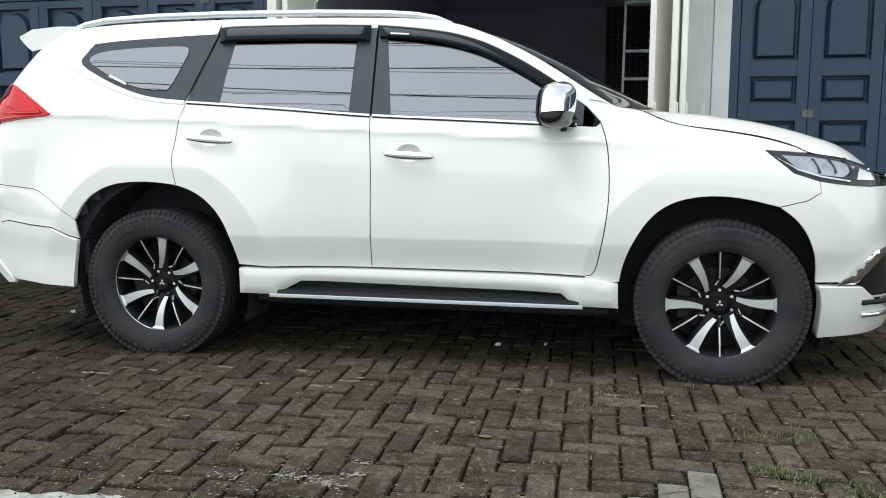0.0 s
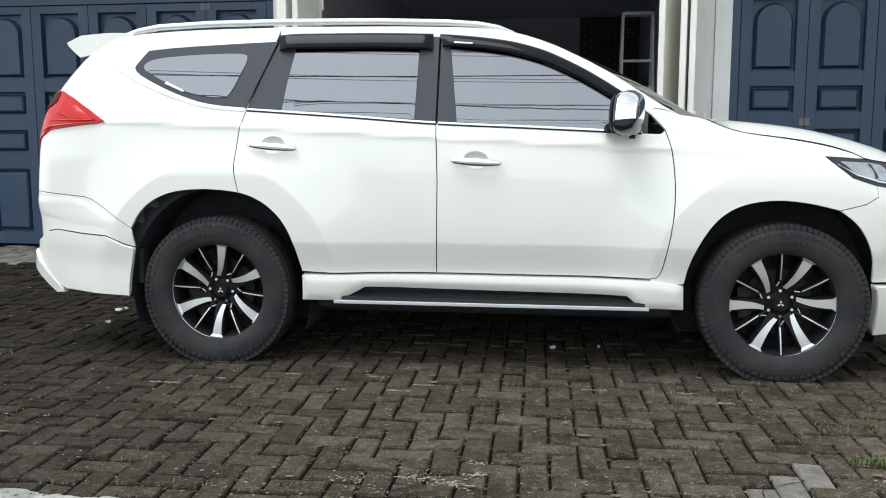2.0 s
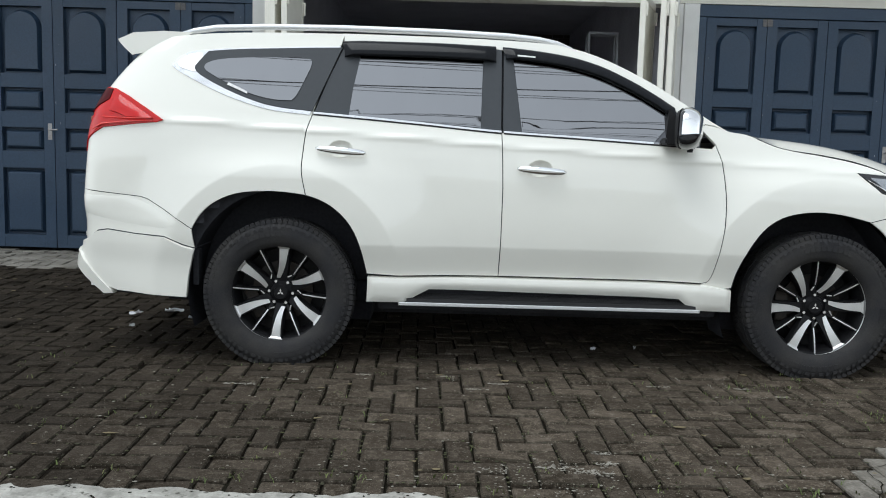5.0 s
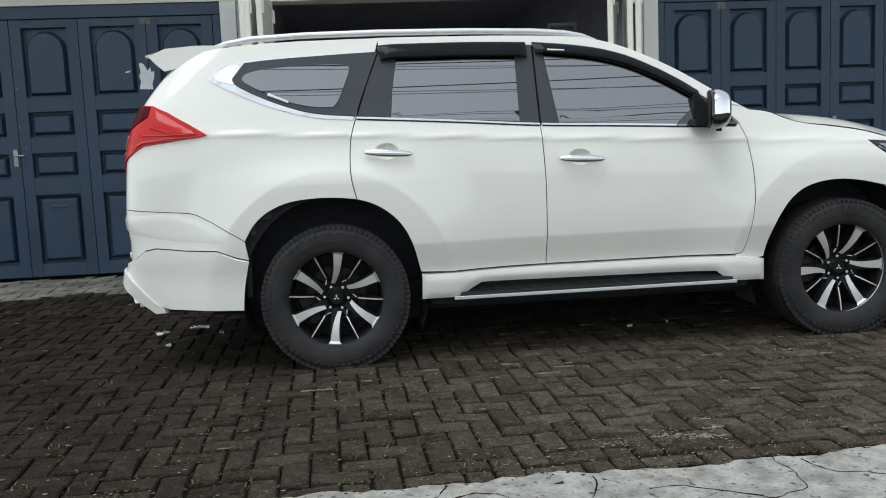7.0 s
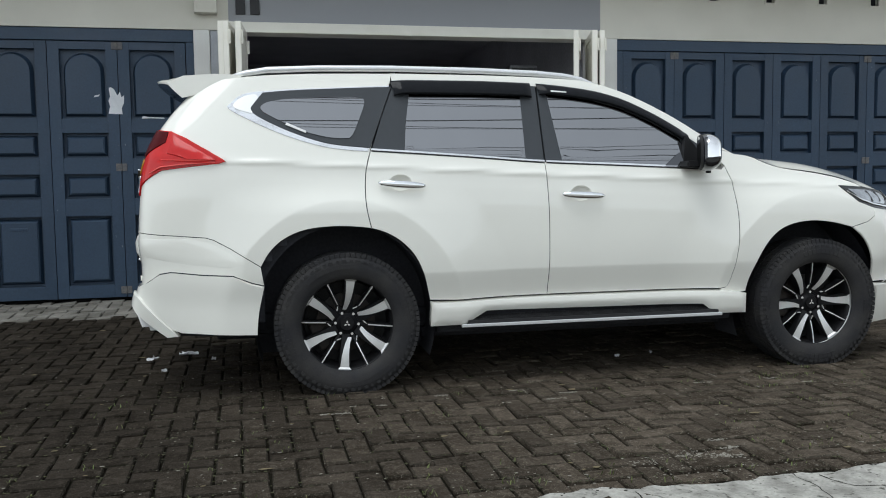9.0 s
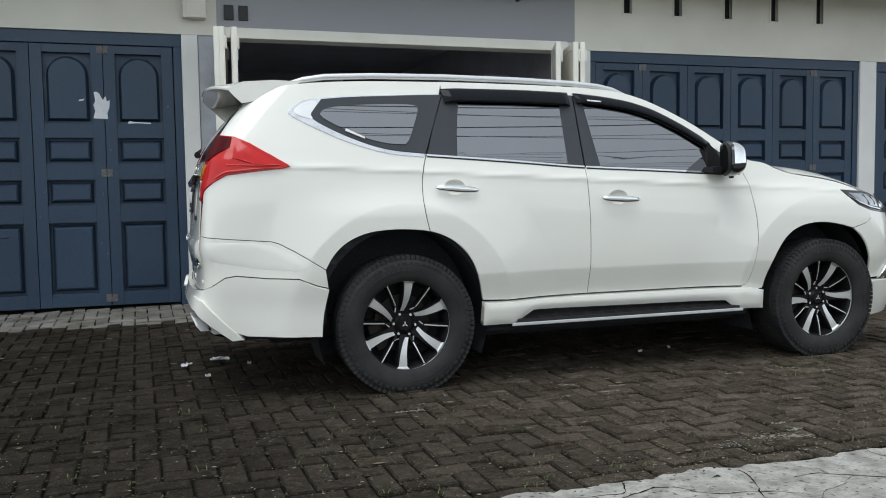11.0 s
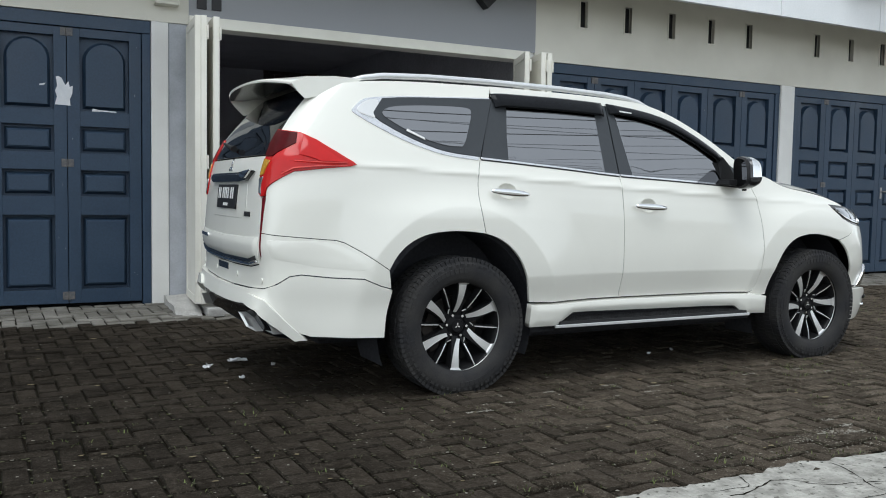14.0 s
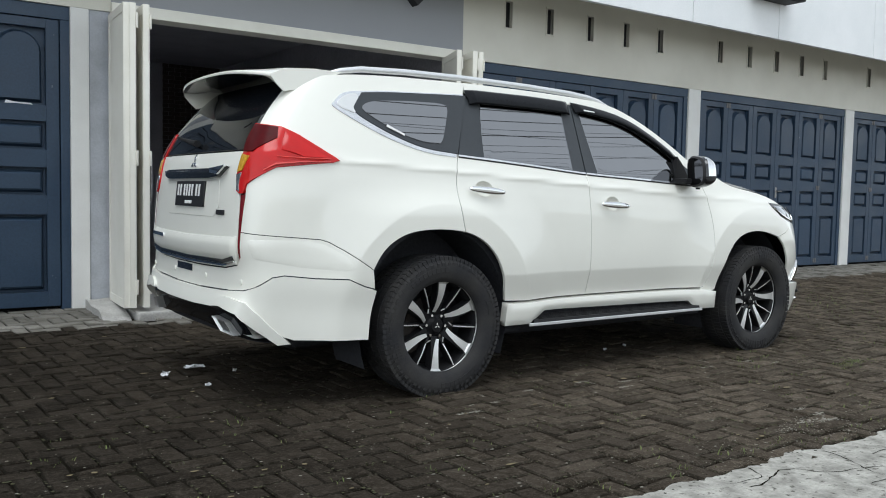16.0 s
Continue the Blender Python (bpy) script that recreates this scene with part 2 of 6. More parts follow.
# the street's concrete slab, with a broken edge against the pavers
bm = bmesh.new()
edge = []
for i in range(1041):
    x = -10 + i * 0.025
    edge.append((x, 3.34 + 0.035 * noise.noise((x * 0.9, 0.3, 0)) + 0.05 * noise.noise((x * 4, 1.7, 0)) + 0.035 * noise.noise((x * 13, 4.1, 0)) + 0.015 * noise.noise((x * 37, 2.2, 0))))
top = [bm.verts.new((x, y, 0.005)) for x, y in edge]
foot = [bm.verts.new((x, y + 0.012, -0.06)) for x, y in edge]
near = [bm.verts.new((x, -14, 0.005)) for x, y in edge]
for i in range(len(edge) - 1):
    bm.faces.new((near[i], near[i + 1], top[i + 1], top[i]))
    bm.faces.new((top[i], top[i + 1], foot[i + 1], foot[i]))
tagged(part("road", bm, CONCRETE), "pale cracked concrete street slab with a crumbling edge", "road", kind="structure")

# building
# ---- the row of garages ----
FACE, DOOR = 9.05, 9.107
wall = thing("wall_front", "cream rendered wall of a row of garages", "wall", kind="structure")
BAYS = [(-6.82, -2.95), (-2.62, 1.05), (1.34, 5.03), (5.28, 8.97), (9.22, 12.91), (13.16, 16.85), (17.1, 20.8)]
TOP = 2.62
slots = [1.80, 2.44, 3.11, 3.75, 4.40, 5.66, 6.34, 7.0, 7.65, 8.30, 9.6, 10.26, 10.92, 11.58, 12.24, 13.5, 14.2, 14.9, 15.6, 16.3]
slots += [-3.6, -4.25, -4.9, -5.55, -6.2]


def wall_strip(name, x0, x1, z0, z1, mat, holes=()):
    """A stretch of wall between two heights with narrow upright holes right through it."""
    bm = bmesh.new()
    a = x0
    for h in sorted(holes):
        box(bm, a, h - 0.05, FACE, FACE + 0.2, z0, z1)
        box(bm, h - 0.05, h + 0.05, FACE, FACE + 0.2, z0, 3.04)
        box(bm, h - 0.05, h + 0.05, FACE, FACE + 0.2, 3.34, z1)
        a = h + 0.05
    box(bm, a, x1, FACE, FACE + 0.2, z0, z1)
    bmesh.ops.remove_doubles(bm, verts=bm.verts, dist=0.0005)
    return part(name, bm, mat, wall)


wall_strip("upper_wall", 1.15, 21.0, TOP, 4.6, CREAM, [s for s in slots if s > 1.2])
wall_strip("upper_wall", -12.0, -2.62, TOP, 4.6, CREAM, [s for s in slots if s < -3])
wall_strip("grey_upper_wall", -2.62, 1.15, 2.70, 4.6, GREYWALL)["label"] = "grey painted wall over the open garage"
bm = bmesh.new()
box(bm, -2.62, 1.05, FACE - 0.03, FACE + 0.2, 2.60, 2.70, 0.006)
part("lintel", bm, SHUTTER, wall, "cream painted steel lintel over the open garage")
for h in slots:
    bm = bmesh.new()
    for a, b, c, d in ((-0.068, -0.05, 3.022, 3.358), (0.05, 0.068, 3.022, 3.358), (-0.05, 0.05, 3.022, 3.04), (-0.05, 0.05, 3.34, 3.358)):
        box(bm, h + a, h + b, FACE - 0.008, FACE + 0.02, c, d)
    part("vent_frame", bm, CREAM, wall)
    # Near-black plug painted for the unlit depth of the slot.
    bm = bmesh.new()
    box(bm, h - 0.0495, h + 0.0495, FACE + 0.045, FACE + 0.21, 3.0405, 3.3395)
    part("vent_shade", bm, DARKHOLE, wall)


def upright(name, x0, x1, mat, y0=FACE, z1=TOP, label=""):
    bm = bmesh.new()
    box(bm, x0, x1, y0, FACE + 0.25, -0.02, z1, 0.008)
    return part(name, bm, mat, wall, label)


upright("pillar", -2.95, -2.80, WHITEJAMB, label="white painted door jamb")
upright("pillar", -2.797, -2.622, BLUEGREY, FACE + 0.02, 2.74, "weathered blue-grey pilaster")
upright("pillar", 1.05, 1.188, WHITEJAMB, FACE + 0.02, 2.74, "white painted pilaster")
upright("pillar", 1.19, 1.34, WHITEJAMB, label="white painted door jamb")
for a, b in zip(BAYS[2:], BAYS[3:]):
    upright("pillar", a[1], b[0], WHITEJAMB, label="white painted pillar between two doors")
upright("pillar", -7.07, -6.82, WHITEJAMB)
upright("pillar", -12.0, -7.07, CREAM)

# Unseen black board behind each door, added to keep daylight out of leaf gaps.
for x0, x1 in BAYS:
    if x0 != -2.62:
        bm = bmesh.new()
        box(bm, x0 - 0.05, x1 + 0.05, 9.20, 9.24, 0, 2.68)
        part("daylight_stop", bm, DARKHOLE, wall)
# floor above: fascia panels in front of the wall
fascia = thing("fascia", "white panelled fascia of the overhanging upper floor", "facade", kind="structure")
# Panels left of x = 1.4 are unseen, there to shade the left doors.
joints = [-12, -9.1, -6.6, -3.9, -1.3, 1.4, 4.1, 5.88, 8.3, 11.0, 13.7, 16.4, 19.1, 21]
for a, b in zip(joints, joints[1:]):
    bm = bmesh.new()
    box(bm, a + 0.004, b - 0.004, 8.28, 8.34, 3.29, 5.6, 0.004)
    part("panel", bm, FASCIA, fascia)
bm = bmesh.new()
box(bm, -12, 21, 8.345, FACE, 3.62, 3.7)
box(bm, -12, 21, 8.345, 14.5, 5.5, 5.6)
part("soffit", bm, CREAM, fascia)


# ---- folding garage doors ----
def arch_outline(x0, x1, z0, z1, rise):
    pts = [(x0, z0), (x1, z0)]
    for i in range(13):
        a = math.pi * i / 12
        pts.append(((x0 + x1) / 2 + (x1 - x0) / 2 * math.cos(a), z1 - rise + rise * math.sin(a)))
    return pts


def leaf_mesh():
    """One panelled leaf 0.62 wide: stiles and rails, three square fields and one arched field."""
    bm = bmesh.new()
    w = 0.307
    rows = [(0.215, 0.87), (1.035, 1.265), (1.415, 1.65), (1.785, 2.425)]
    box(bm, -w + 0.01, w - 0.01, 0.046, 0.06, 0.10, 2.49)
    for s in (-1, 1):
        box(bm, s * w, s * 0.205, -0.016, 0.055, 0.09, 2.50, 0.003)
    cuts = [0.09] + [z for r in rows for z in r] + [2.50]
    for a, b in zip(cuts[0::2], cuts[1::2]):
        box(bm, -0.205, 0.205, -0.014, 0.055, a, b, 0.003)
    for a, b in rows[:3]:
        frustum(bm, -0.183, 0.183, a + 0.022, b - 0.022, 0.046, -0.002, 0.020)
        frustum(bm, -0.160, 0.160, a + 0.045, b - 0.045, -0.004, -0.012, 0.008)
    a, b = rows[3]
    lower = [bm.verts.new((x, 0.046, z)) for x, z in arch_outline(-0.180, 0.180, a + 0.022, b - 0.026, 0.176)]
    upper = [bm.verts.new((x, -0.011, z)) for x, z in arch_outline(-0.155, 0.155, a + 0.045, b - 0.052, 0.15)]
    bm.faces.new(upper)
    for i in range(len(lower)):
        j = (i + 1) % len(lower)
        bm.faces.new((lower[i], lower[j], upper[j], upper[i]))
    return mesh_of("leaf", bm, NAVY)


LEAF = leaf_mesh()
bm = bmesh.new()
for s in (-1, 1):
    box(bm, s * 0.006, s * 0.05, -0.006, 0.0, -0.035, 0.035, 0.004)
tube(bm, [(0, -0.004, -0.036), (0, -0.004, 0.036)], 0.007)
HINGE = mesh_of("hinge", bm, HINGEGREY)
for number, (x0, x1) in enumerate(b for b in BAYS if b[0] != -2.62):
    door = thing("garage_door", "closed navy blue folding garage door with six arched panelled leaves", "garage door", "garage doors")
    door.location = ((x0 + x1) / 2, DOOR, 0)
    half = (x1 - x0) / 2
    bm = bmesh.new()
    box(bm, -half + 0.002, half - 0.002, -0.035, 0.06, 2.505, TOP - 0.002, 0.004)
    for s in (-1, 1):
        box(bm, s * (half - 0.002), s * (half - 0.075), -0.03, 0.06, 0.06, 2.503, 0.004)
    part("door_frame", bm, NAVY, door)
    step = (2 * half - 0.16) / 6
    for i in range(6):
        leaf = shared("leaf", LEAF, door, Matrix.Translation((-half + 0.08 + step * (i + 0.5), 0, 0)) @ Matrix.Diagonal((step / 0.62, 1, 1, 1)))
        if i == 3 and abs(x1 + 2.95) < 0.1:
            bm = bmesh.new()
            box(bm, -0.075, 0.075, -0.019, -0.011, 0.745, 0.770, 0.004)
            part("letter_slot", bm, NAVY, leaf, "navy painted letter slot")
        if i in ((4,) if x0 < 0 else (0, 4)):
            for z in (0.16, 1.327, 2.46):
                shared("hinge", HINGE, leaf, Matrix.Translation((0.31, -0.0175, z)))
    bm = bmesh.new()
    random.seed(40 + number)
    for k in range(34):
        px, pz = -half + 0.08 + step * random.randint(0, 5) + random.choice((0.05, step - 0.05)) + random.gauss(0, 0.02), random.uniform(0.3, 2.4)
        rx, rz = random.choice((0.0025, 0.004, 0.006)), random.choice((0.003, 0.006, 0.012, 0.022)) * random.uniform(0.5, 1)
        bm.faces.new([bm.verts.new((px + rx * random.uniform(0.4, 1) * math.cos(a), -0.0175, pz + rz * random.uniform(0.4, 1) * math.sin(a))) for a in np.linspace(0, -2 * math.pi, 7, endpoint=False)])
    chips = part("paint_chips", bm, CHIP, door, "pale chips and scratches in the navy paint")
    chips["kind"] = "stuff"
    bm = bmesh.new()
    tube(bm, [(0, -0.02, 0), (0, -0.055, 0), (0.09, -0.058, 0)], 0.008)
    box(bm, -0.02, 0.02, -0.022, -0.016, -0.1, 0.06, 0.004)
    h = part("lever_handle", bm, STEEL, door, "steel lever handle")
    h.location = (-half + 0.08 + step * 3 + 0.05, 0, 1.25) if x0 > 0 else (-half + 0.08 + step * 2.93, 0, 1.25)

# unseen plain wall across the street, added to shape the paint's reflections
bm = bmesh.new()
box(bm, -45, 45, -12.3, -12.0, -0.06, 3.4)
tagged(part("reflection_wall", bm, CREAM), "unseen plain wall added across the street for reflections", "wall", kind="structure")

# garage
# ---- inside the open garage ----
room = thing("garage_room", "dim bare interior of the open garage", "interior", kind="structure")
bm = bmesh.new()
box(bm, -3.0, 1.4, 16.5, 16.7, 0, 3.6)
part("back_wall", bm, INNER, room)
bm = bmesh.new()
box(bm, -2.9, -2.7, FACE + 0.25, 16.5, 0, 3.6)
part("side_wall", bm, INNER, room)
bm = bmesh.new()
box(bm, 1.15, 1.35, FACE + 0.26, 16.5, 0, 3.6)
part("side_wall", bm, INNER, room)
bm = bmesh.new()
box(bm, -2.9, 1.35, FACE + 0.21, 16.5, 3.3, 3.4)
part("ceiling", bm, INNER, room)
bm = bmesh.new()
box(bm, -2.60, 1.10, 8.33, 16.49, -0.02, 0.095, 0.02)
part("garage_floor", bm, MORTAR, room, "worn concrete threshold and floor")

# car
# ---- the car ----
from mathutils.geometry import delaunay_2d_cdt

PAINT = material("pearl_white_paint", (0.785, 0.778, 0.715), 0.42, second=(0.775, 0.768, 0.705), scale=0.5, amount=0.02, fine=3, coat=1.0)
PAINT.node_tree.nodes["Principled BSDF"].inputs["Specular IOR Level"].default_value = 0.25
BLACKGLOSS = material("gloss_black_trim", (0.012, 0.013, 0.016), 0.14, scale=2, fine=40, coat=0.5)
VISOR = material("smoked_visor", (0.008, 0.009, 0.011), 0.1, scale=2, fine=40)
PILLAR = material("satin_black_pillar_film", (0.045, 0.05, 0.056), 0.32, scale=2, fine=40, grain=0.1)
BLACKPLASTIC = material("black_plastic", (0.015, 0.015, 0.016), 0.55, scale=8, fine=200, bump=0.0004)
LINER = material("underbody_black", (0.045, 0.046, 0.052), 0.9, scale=6, fine=60)
RUBBER = material("tyre_rubber", (0.024, 0.024, 0.026), 0.75, second=(0.05, 0.047, 0.043), scale=7, amount=0.6, fine=140, bump=0.0008)
CHROME = material("chrome", (0.86, 0.87, 0.88), 0.06, 1.0, scale=3, amount=0.05, fine=40)
SATIN = material("machined_alloy", (0.78, 0.78, 0.77), 0.42, 0.75, scale=12, amount=0.06, fine=300)
RIMEDGE = material("dark_machined_lip", (0.58, 0.58, 0.58), 0.4, 0.6, scale=12, amount=0.3, fine=200)
RIMBLACK = material("gloss_black_alloy", (0.014, 0.014, 0.015), 0.3, scale=6, fine=80)
FILM = material("reflective_window_film", (0.30, 0.305, 0.315), 0.012, 1.0, second=(0.29, 0.295, 0.305), scale=1.2, amount=0.03, fine=6)
REARGLASS = material("dark_rear_glass", (0.008, 0.009, 0.011), 0.03, scale=2, amount=0.2, fine=10)
RED = material("red_lamp_lens", (0.5, 0.011, 0.011), 0.1, second=(0.43, 0.009, 0.009), scale=2, amount=0.1, fine=30, gloss=0.4)
PALERED = material("pale_red_highlight", (0.75, 0.09, 0.08), 0.15, scale=5, amount=0.05, fine=30)
DARKRED = material("deep_red_lens", (0.07, 0.003, 0.005), 0.3, second=(0.045, 0.003, 0.004), scale=9, amount=0.5, fine=30, gloss=0.08)
MIDRED = material("deep_red_strip", (0.16, 0.008, 0.012), 0.2, second=(0.12, 0.006, 0.009), scale=9, amount=0.4, fine=30)
AMBER = material("amber_reflector", (0.62, 0.33, 0.02), 0.25, second=(0.35, 0.18, 0.01), scale=60, amount=0.8, fine=90, coat=0.8)
LENS = material("clear_lamp_lens", (0.42, 0.44, 0.46), 0.06, 0.7, second=(0.22, 0.23, 0.25), scale=6, amount=0.5, fine=30, coat=1.0)
WHITEINK = material("plate_white_ink", (0.75, 0.75, 0.74), 0.6, scale=20, fine=80)

for dull, level in ((RIMBLACK, 0.12), (VISOR, 0.14), (RUBBER, 0.25), (PILLAR, 0.35), (LINER, 0.05), (BLACKPLASTIC, 0.25)):
    dull.node_tree.nodes["Principled BSDF"].inputs["Specular IOR Level"].default_value = level


def smooth(a, b, x):
    t = max(0.0, min(1.0, (x - a) / (b - a)))
    return t * t * (3 - 2 * t)


def table(pairs):
    """A smooth curve through the pairs (Hermite)."""
    xs, ys = [p[0] for p in pairs], [p[1] for p in pairs]
    n = len(xs)
    d = [(ys[i + 1] - ys[i]) / (xs[i + 1] - xs[i]) for i in range(n - 1)]
    m = [d[0]] + [0 if d[i - 1] * d[i] <= 0 else 2 * d[i - 1] * d[i] / (d[i - 1] + d[i]) for i in range(1, n - 1)] + [d[-1]]

    def f(x):
        if x <= xs[0]:
            return ys[0]
        if x >= xs[-1]:
            return ys[-1]
        i = next(k for k in range(n - 1) if x <= xs[k + 1])
        h = xs[i + 1] - xs[i]
        t = (x - xs[i]) / h
        return ((1 + 2 * t) * (1 - t) ** 2 * ys[i] + t * (1 - t) ** 2 * h * m[i] + t * t * (3 - 2 * t) * ys[i + 1] + t * t * (t - 1) * h * m[i + 1])
    return f


def chaikin(pts, n=2):
    for _ in range(n):
        out = [pts[0]]
        for a, b in zip(pts, pts[1:]):
            out += [(0.75 * a[0] + 0.25 * b[0], 0.75 * a[1] + 0.25 * b[1]), (0.25 * a[0] + 0.75 * b[0], 0.25 * a[1] + 0.75 * b[1])]
        out.append(pts[-1])
        pts = out
    return pts


HALF = table([(0.2, 0.765), (0.36, 0.80), (0.50, 0.817), (0.64, 0.8510), (0.650, 0.8532), (0.658, 0.8542), (0.75, 0.857), (0.95, 0.850), (1.08, 0.839), (1.14, 0.8315), (1.168, 0.829), (1.185, 0.8305), (1.203, 0.820), (1.29, 0.7868), (1.33, 0.772), (1.45, 0.7276), (1.6, 0.6721), (1.70, 0.6351), (1.78, 0.6055)])
TAIL = table([(0.2, -0.97), (0.355, -1.04), (0.42, -1.075), (0.5, -1.103), (0.6, -1.09), (0.72, -1.085), (0.83, -1.098), (0.9, -1.094), (1.0, -1.086), (1.1, -1.077), (1.2, -1.064), (1.3, -1.037), (1.42, -0.98), (1.5, -0.925), (1.61, -0.83), (1.69, -0.745), (1.78, -0.65)])
NOSE = table([(0.2, 3.60), (0.45, 3.68), (0.6, 3.66), (0.8, 3.66), (0.95, 3.63), (1.05, 3.53), (1.12, 3.42), (1.3, 3.1)])
PLAN = chaikin([(-1.115, 0), (-1.112, 0.3), (-1.105, 0.6), (-1.096, 0.76), (-1.082, 0.85), (-1.05, 0.906), (-0.99, 0.945), (-0.9, 0.971), (-0.78, 0.988), (-0.6, 1.0), (-0.2, 1.0), (2.6, 1.0), (2.8, 1.0), (3.0, 0.99), (3.2, 0.962), (3.35, 0.91), (3.45, 0.83), (3.53, 0.68), (3.58, 0.45), (3.6, 0)], 3)
ARC = [0.0]
for a, b in zip(PLAN, PLAN[1:]):
    ARC.append(ARC[-1] + math.hypot(b[0] - a[0], 0.85 * (b[1] - a[1])))
PX, PF, ARC = np.array([p[0] for p in PLAN]), np.array([p[1] for p in PLAN]), np.array(ARC)
END = float(ARC[-1])
REARMOST = int(np.argmax(PF > 0.9999))
WHEELS = ((0.0, 0.39), (2.8, 0.39))
CREASES = (0.640, 0.650, 0.660)


def flare(r):
    """How far the arch lip stands out at a distance r from the hub."""
    return sum(0.052 * max(0.0, min(1.0, (0.95 - q) / 0.31)) ** 1.6 for q in (r - 0.006, r - 0.002, r + 0.002, r + 0.006)) / 4


def skin(s, z):
    """The car's outer skin: s runs round it from the middle of the tail, z is the height."""
    turn = 1
    if s < 0:
        s, turn = -s, -1
    if s > END:
        s, turn = 2 * END - s, -turn
    x, f = float(np.interp(s, ARC, PX)), float(np.interp(s, ARC, PF))
    if x < -0.3:
        x = -0.3 + (x + 0.3) * (TAIL(z) + 0.3) / -0.815
    elif x > 2.6:
        x = 2.6 + (x - 2.6) * (NOSE(z) - 2.6)
    half = HALF(z + 0.05 * (x - 1.0) * smooth(0.7, 1.1, z)) * f
    for cx, cz in WHEELS:
        r = math.hypot(x - cx, (z - cz) * 0.97)
        half += flare(r) * f * f * (1 - smooth(0.98, 1.22, z))
    return Vector((x, -half * turn, z))


def skin_normal(s, z):
    e = 0.004
    return (skin(s + e, z) - skin(s - e, z)).cross(skin(s, z + e) - skin(s, z - e)).normalized()


def sx(x, z):
    """s of a place on the right side."""
    if x < -0.3:
        x = -0.3 + (x + 0.3) * -0.815 / (TAIL(z) + 0.3)
    elif x > 2.6:
        x = 2.6 + (x - 2.6) / (NOSE(z) - 2.6)
    return float(np.interp(x, PX, ARC))


def sy(y, z):
    """s of a place on the tail."""
    f = abs(y) / HALF(z - 0.1 * smooth(0.7, 1.1, z))
    return math.copysign(float(np.interp(f, PF[:REARMOST], ARC[:REARMOST])), -y)


def S(*pts):
    return [(sx(x, z), z) for x, z in pts]


def T(*pts):
    return [(sy(y, z), z) for y, z in pts]


def C(*pts):
    """Places on the corner, by the plan's own x."""
    return [(float(np.interp(x, PX, ARC)), z) for x, z in pts]


def flip(pts):
    return [(-s, z) for s, z in pts]


def panel(name, outline, mat, parent, label="", proud=0.0, depth=0.014, step=0.045, shrink=0.0022, bulge=0.0, ramp=0.03, holes=(), creased=False, lean=0.0):
    """A piece of the skin inside an outline in (s, z), with its edges turned in."""
    step = 0.02 if bulge else step
    pts = []
    for a, b in zip(outline, outline[1:] + outline[:1]):
        n = max(1, math.ceil(math.hypot(b[0] - a[0], b[1] - a[1]) / 0.03))
        pts += [(a[0] + (b[0] - a[0]) * i / n, a[1] + (b[1] - a[1]) * i / n) for i in range(n)]
    clean = []
    for p in pts:
        if not clean or math.hypot(p[0] - clean[-1][0], p[1] - clean[-1][1]) > 0.002:
            clean.append(p)
    pts = np.array(clean)
    nxt, prv = np.roll(pts, -1, 0), np.roll(pts, 1, 0)
    if np.sum(pts[:, 0] * nxt[:, 1] - nxt[:, 0] * pts[:, 1]) < 0:
        pts = pts[::-1].copy()
        nxt, prv = np.roll(pts, -1, 0), np.roll(pts, 1, 0)
    t = nxt - prv
    t /= np.maximum(1e-9, np.linalg.norm(t, axis=1))[:, None]
    pts = pts + shrink * np.stack((-t[:, 1], t[:, 0]), 1)
    nxt = np.roll(pts, -1, 0)
    seg = nxt - pts
    lo, hi = pts.min(0), pts.max(0)
    inner = []
    for j in range(int((hi[1] - lo[1]) / (step * 0.87)) + 1):
        z = lo[1] + (j + 0.5) * step * 0.87
        crossing = ((pts[:, 1] > z) != (nxt[:, 1] > z))
        cuts = sorted(pts[crossing, 0] + (z - pts[crossing, 1]) * seg[crossing, 0] / seg[crossing, 1])
        for a, b in zip(cuts[0::2], cuts[1::2]):
            s = a + 0.01 + (step * 0.5 if j % 2 else 0) * 0.5
            while s < b:
                q = np.array((s, z))
                k = np.clip(np.sum((q - pts) * seg, 1) / np.maximum(1e-12, np.sum(seg * seg, 1)), 0, 1)
                if np.min(np.linalg.norm(pts + k[:, None] * seg - q, axis=1)) > step * 0.35:
                    inner.append((s, z))
                s += step
    if creased:
        # extra points along the body's creases, so that the light breaks there
        turn = 1 if float(np.mean(pts[:, 0])) > 0 else -1

        def arc_gap(q):
            x = float(np.interp(abs(q[0]), ARC, PX))
            return min(abs(math.hypot(x - cx, (q[1] - cz) * 0.97) - 0.64) for cx, cz in WHEELS)
        inner = [q for q in inner if min(abs(q[1] - z) for z in CREASES) > 0.009 and arc_gap(q) > 0.014]
        more = [(s, z) for z in CREASES for s in np.arange(lo[0] + 0.012, hi[0], 0.028)]
        for cx, cz in WHEELS:
            for r in (0.632, 0.640, 0.648):
                for a in np.linspace(0.0, math.pi, 74):
                    x, z = cx + r * math.cos(a), cz + r * math.sin(a) / 0.97
                    if min(abs(z - c) for c in CREASES) > 0.006:
                        more.append((turn * sx(x, z), z))
        for q in more:
            q = np.array(q)
            crossing = (pts[:, 1] > q[1]) != (nxt[:, 1] > q[1])
            if np.sum(pts[crossing, 0] + (q[1] - pts[crossing, 1]) * seg[crossing, 0] / seg[crossing, 1] > q[0]) % 2:
                k = np.clip(np.sum((q - pts) * seg, 1) / np.maximum(1e-12, np.sum(seg * seg, 1)), 0, 1)
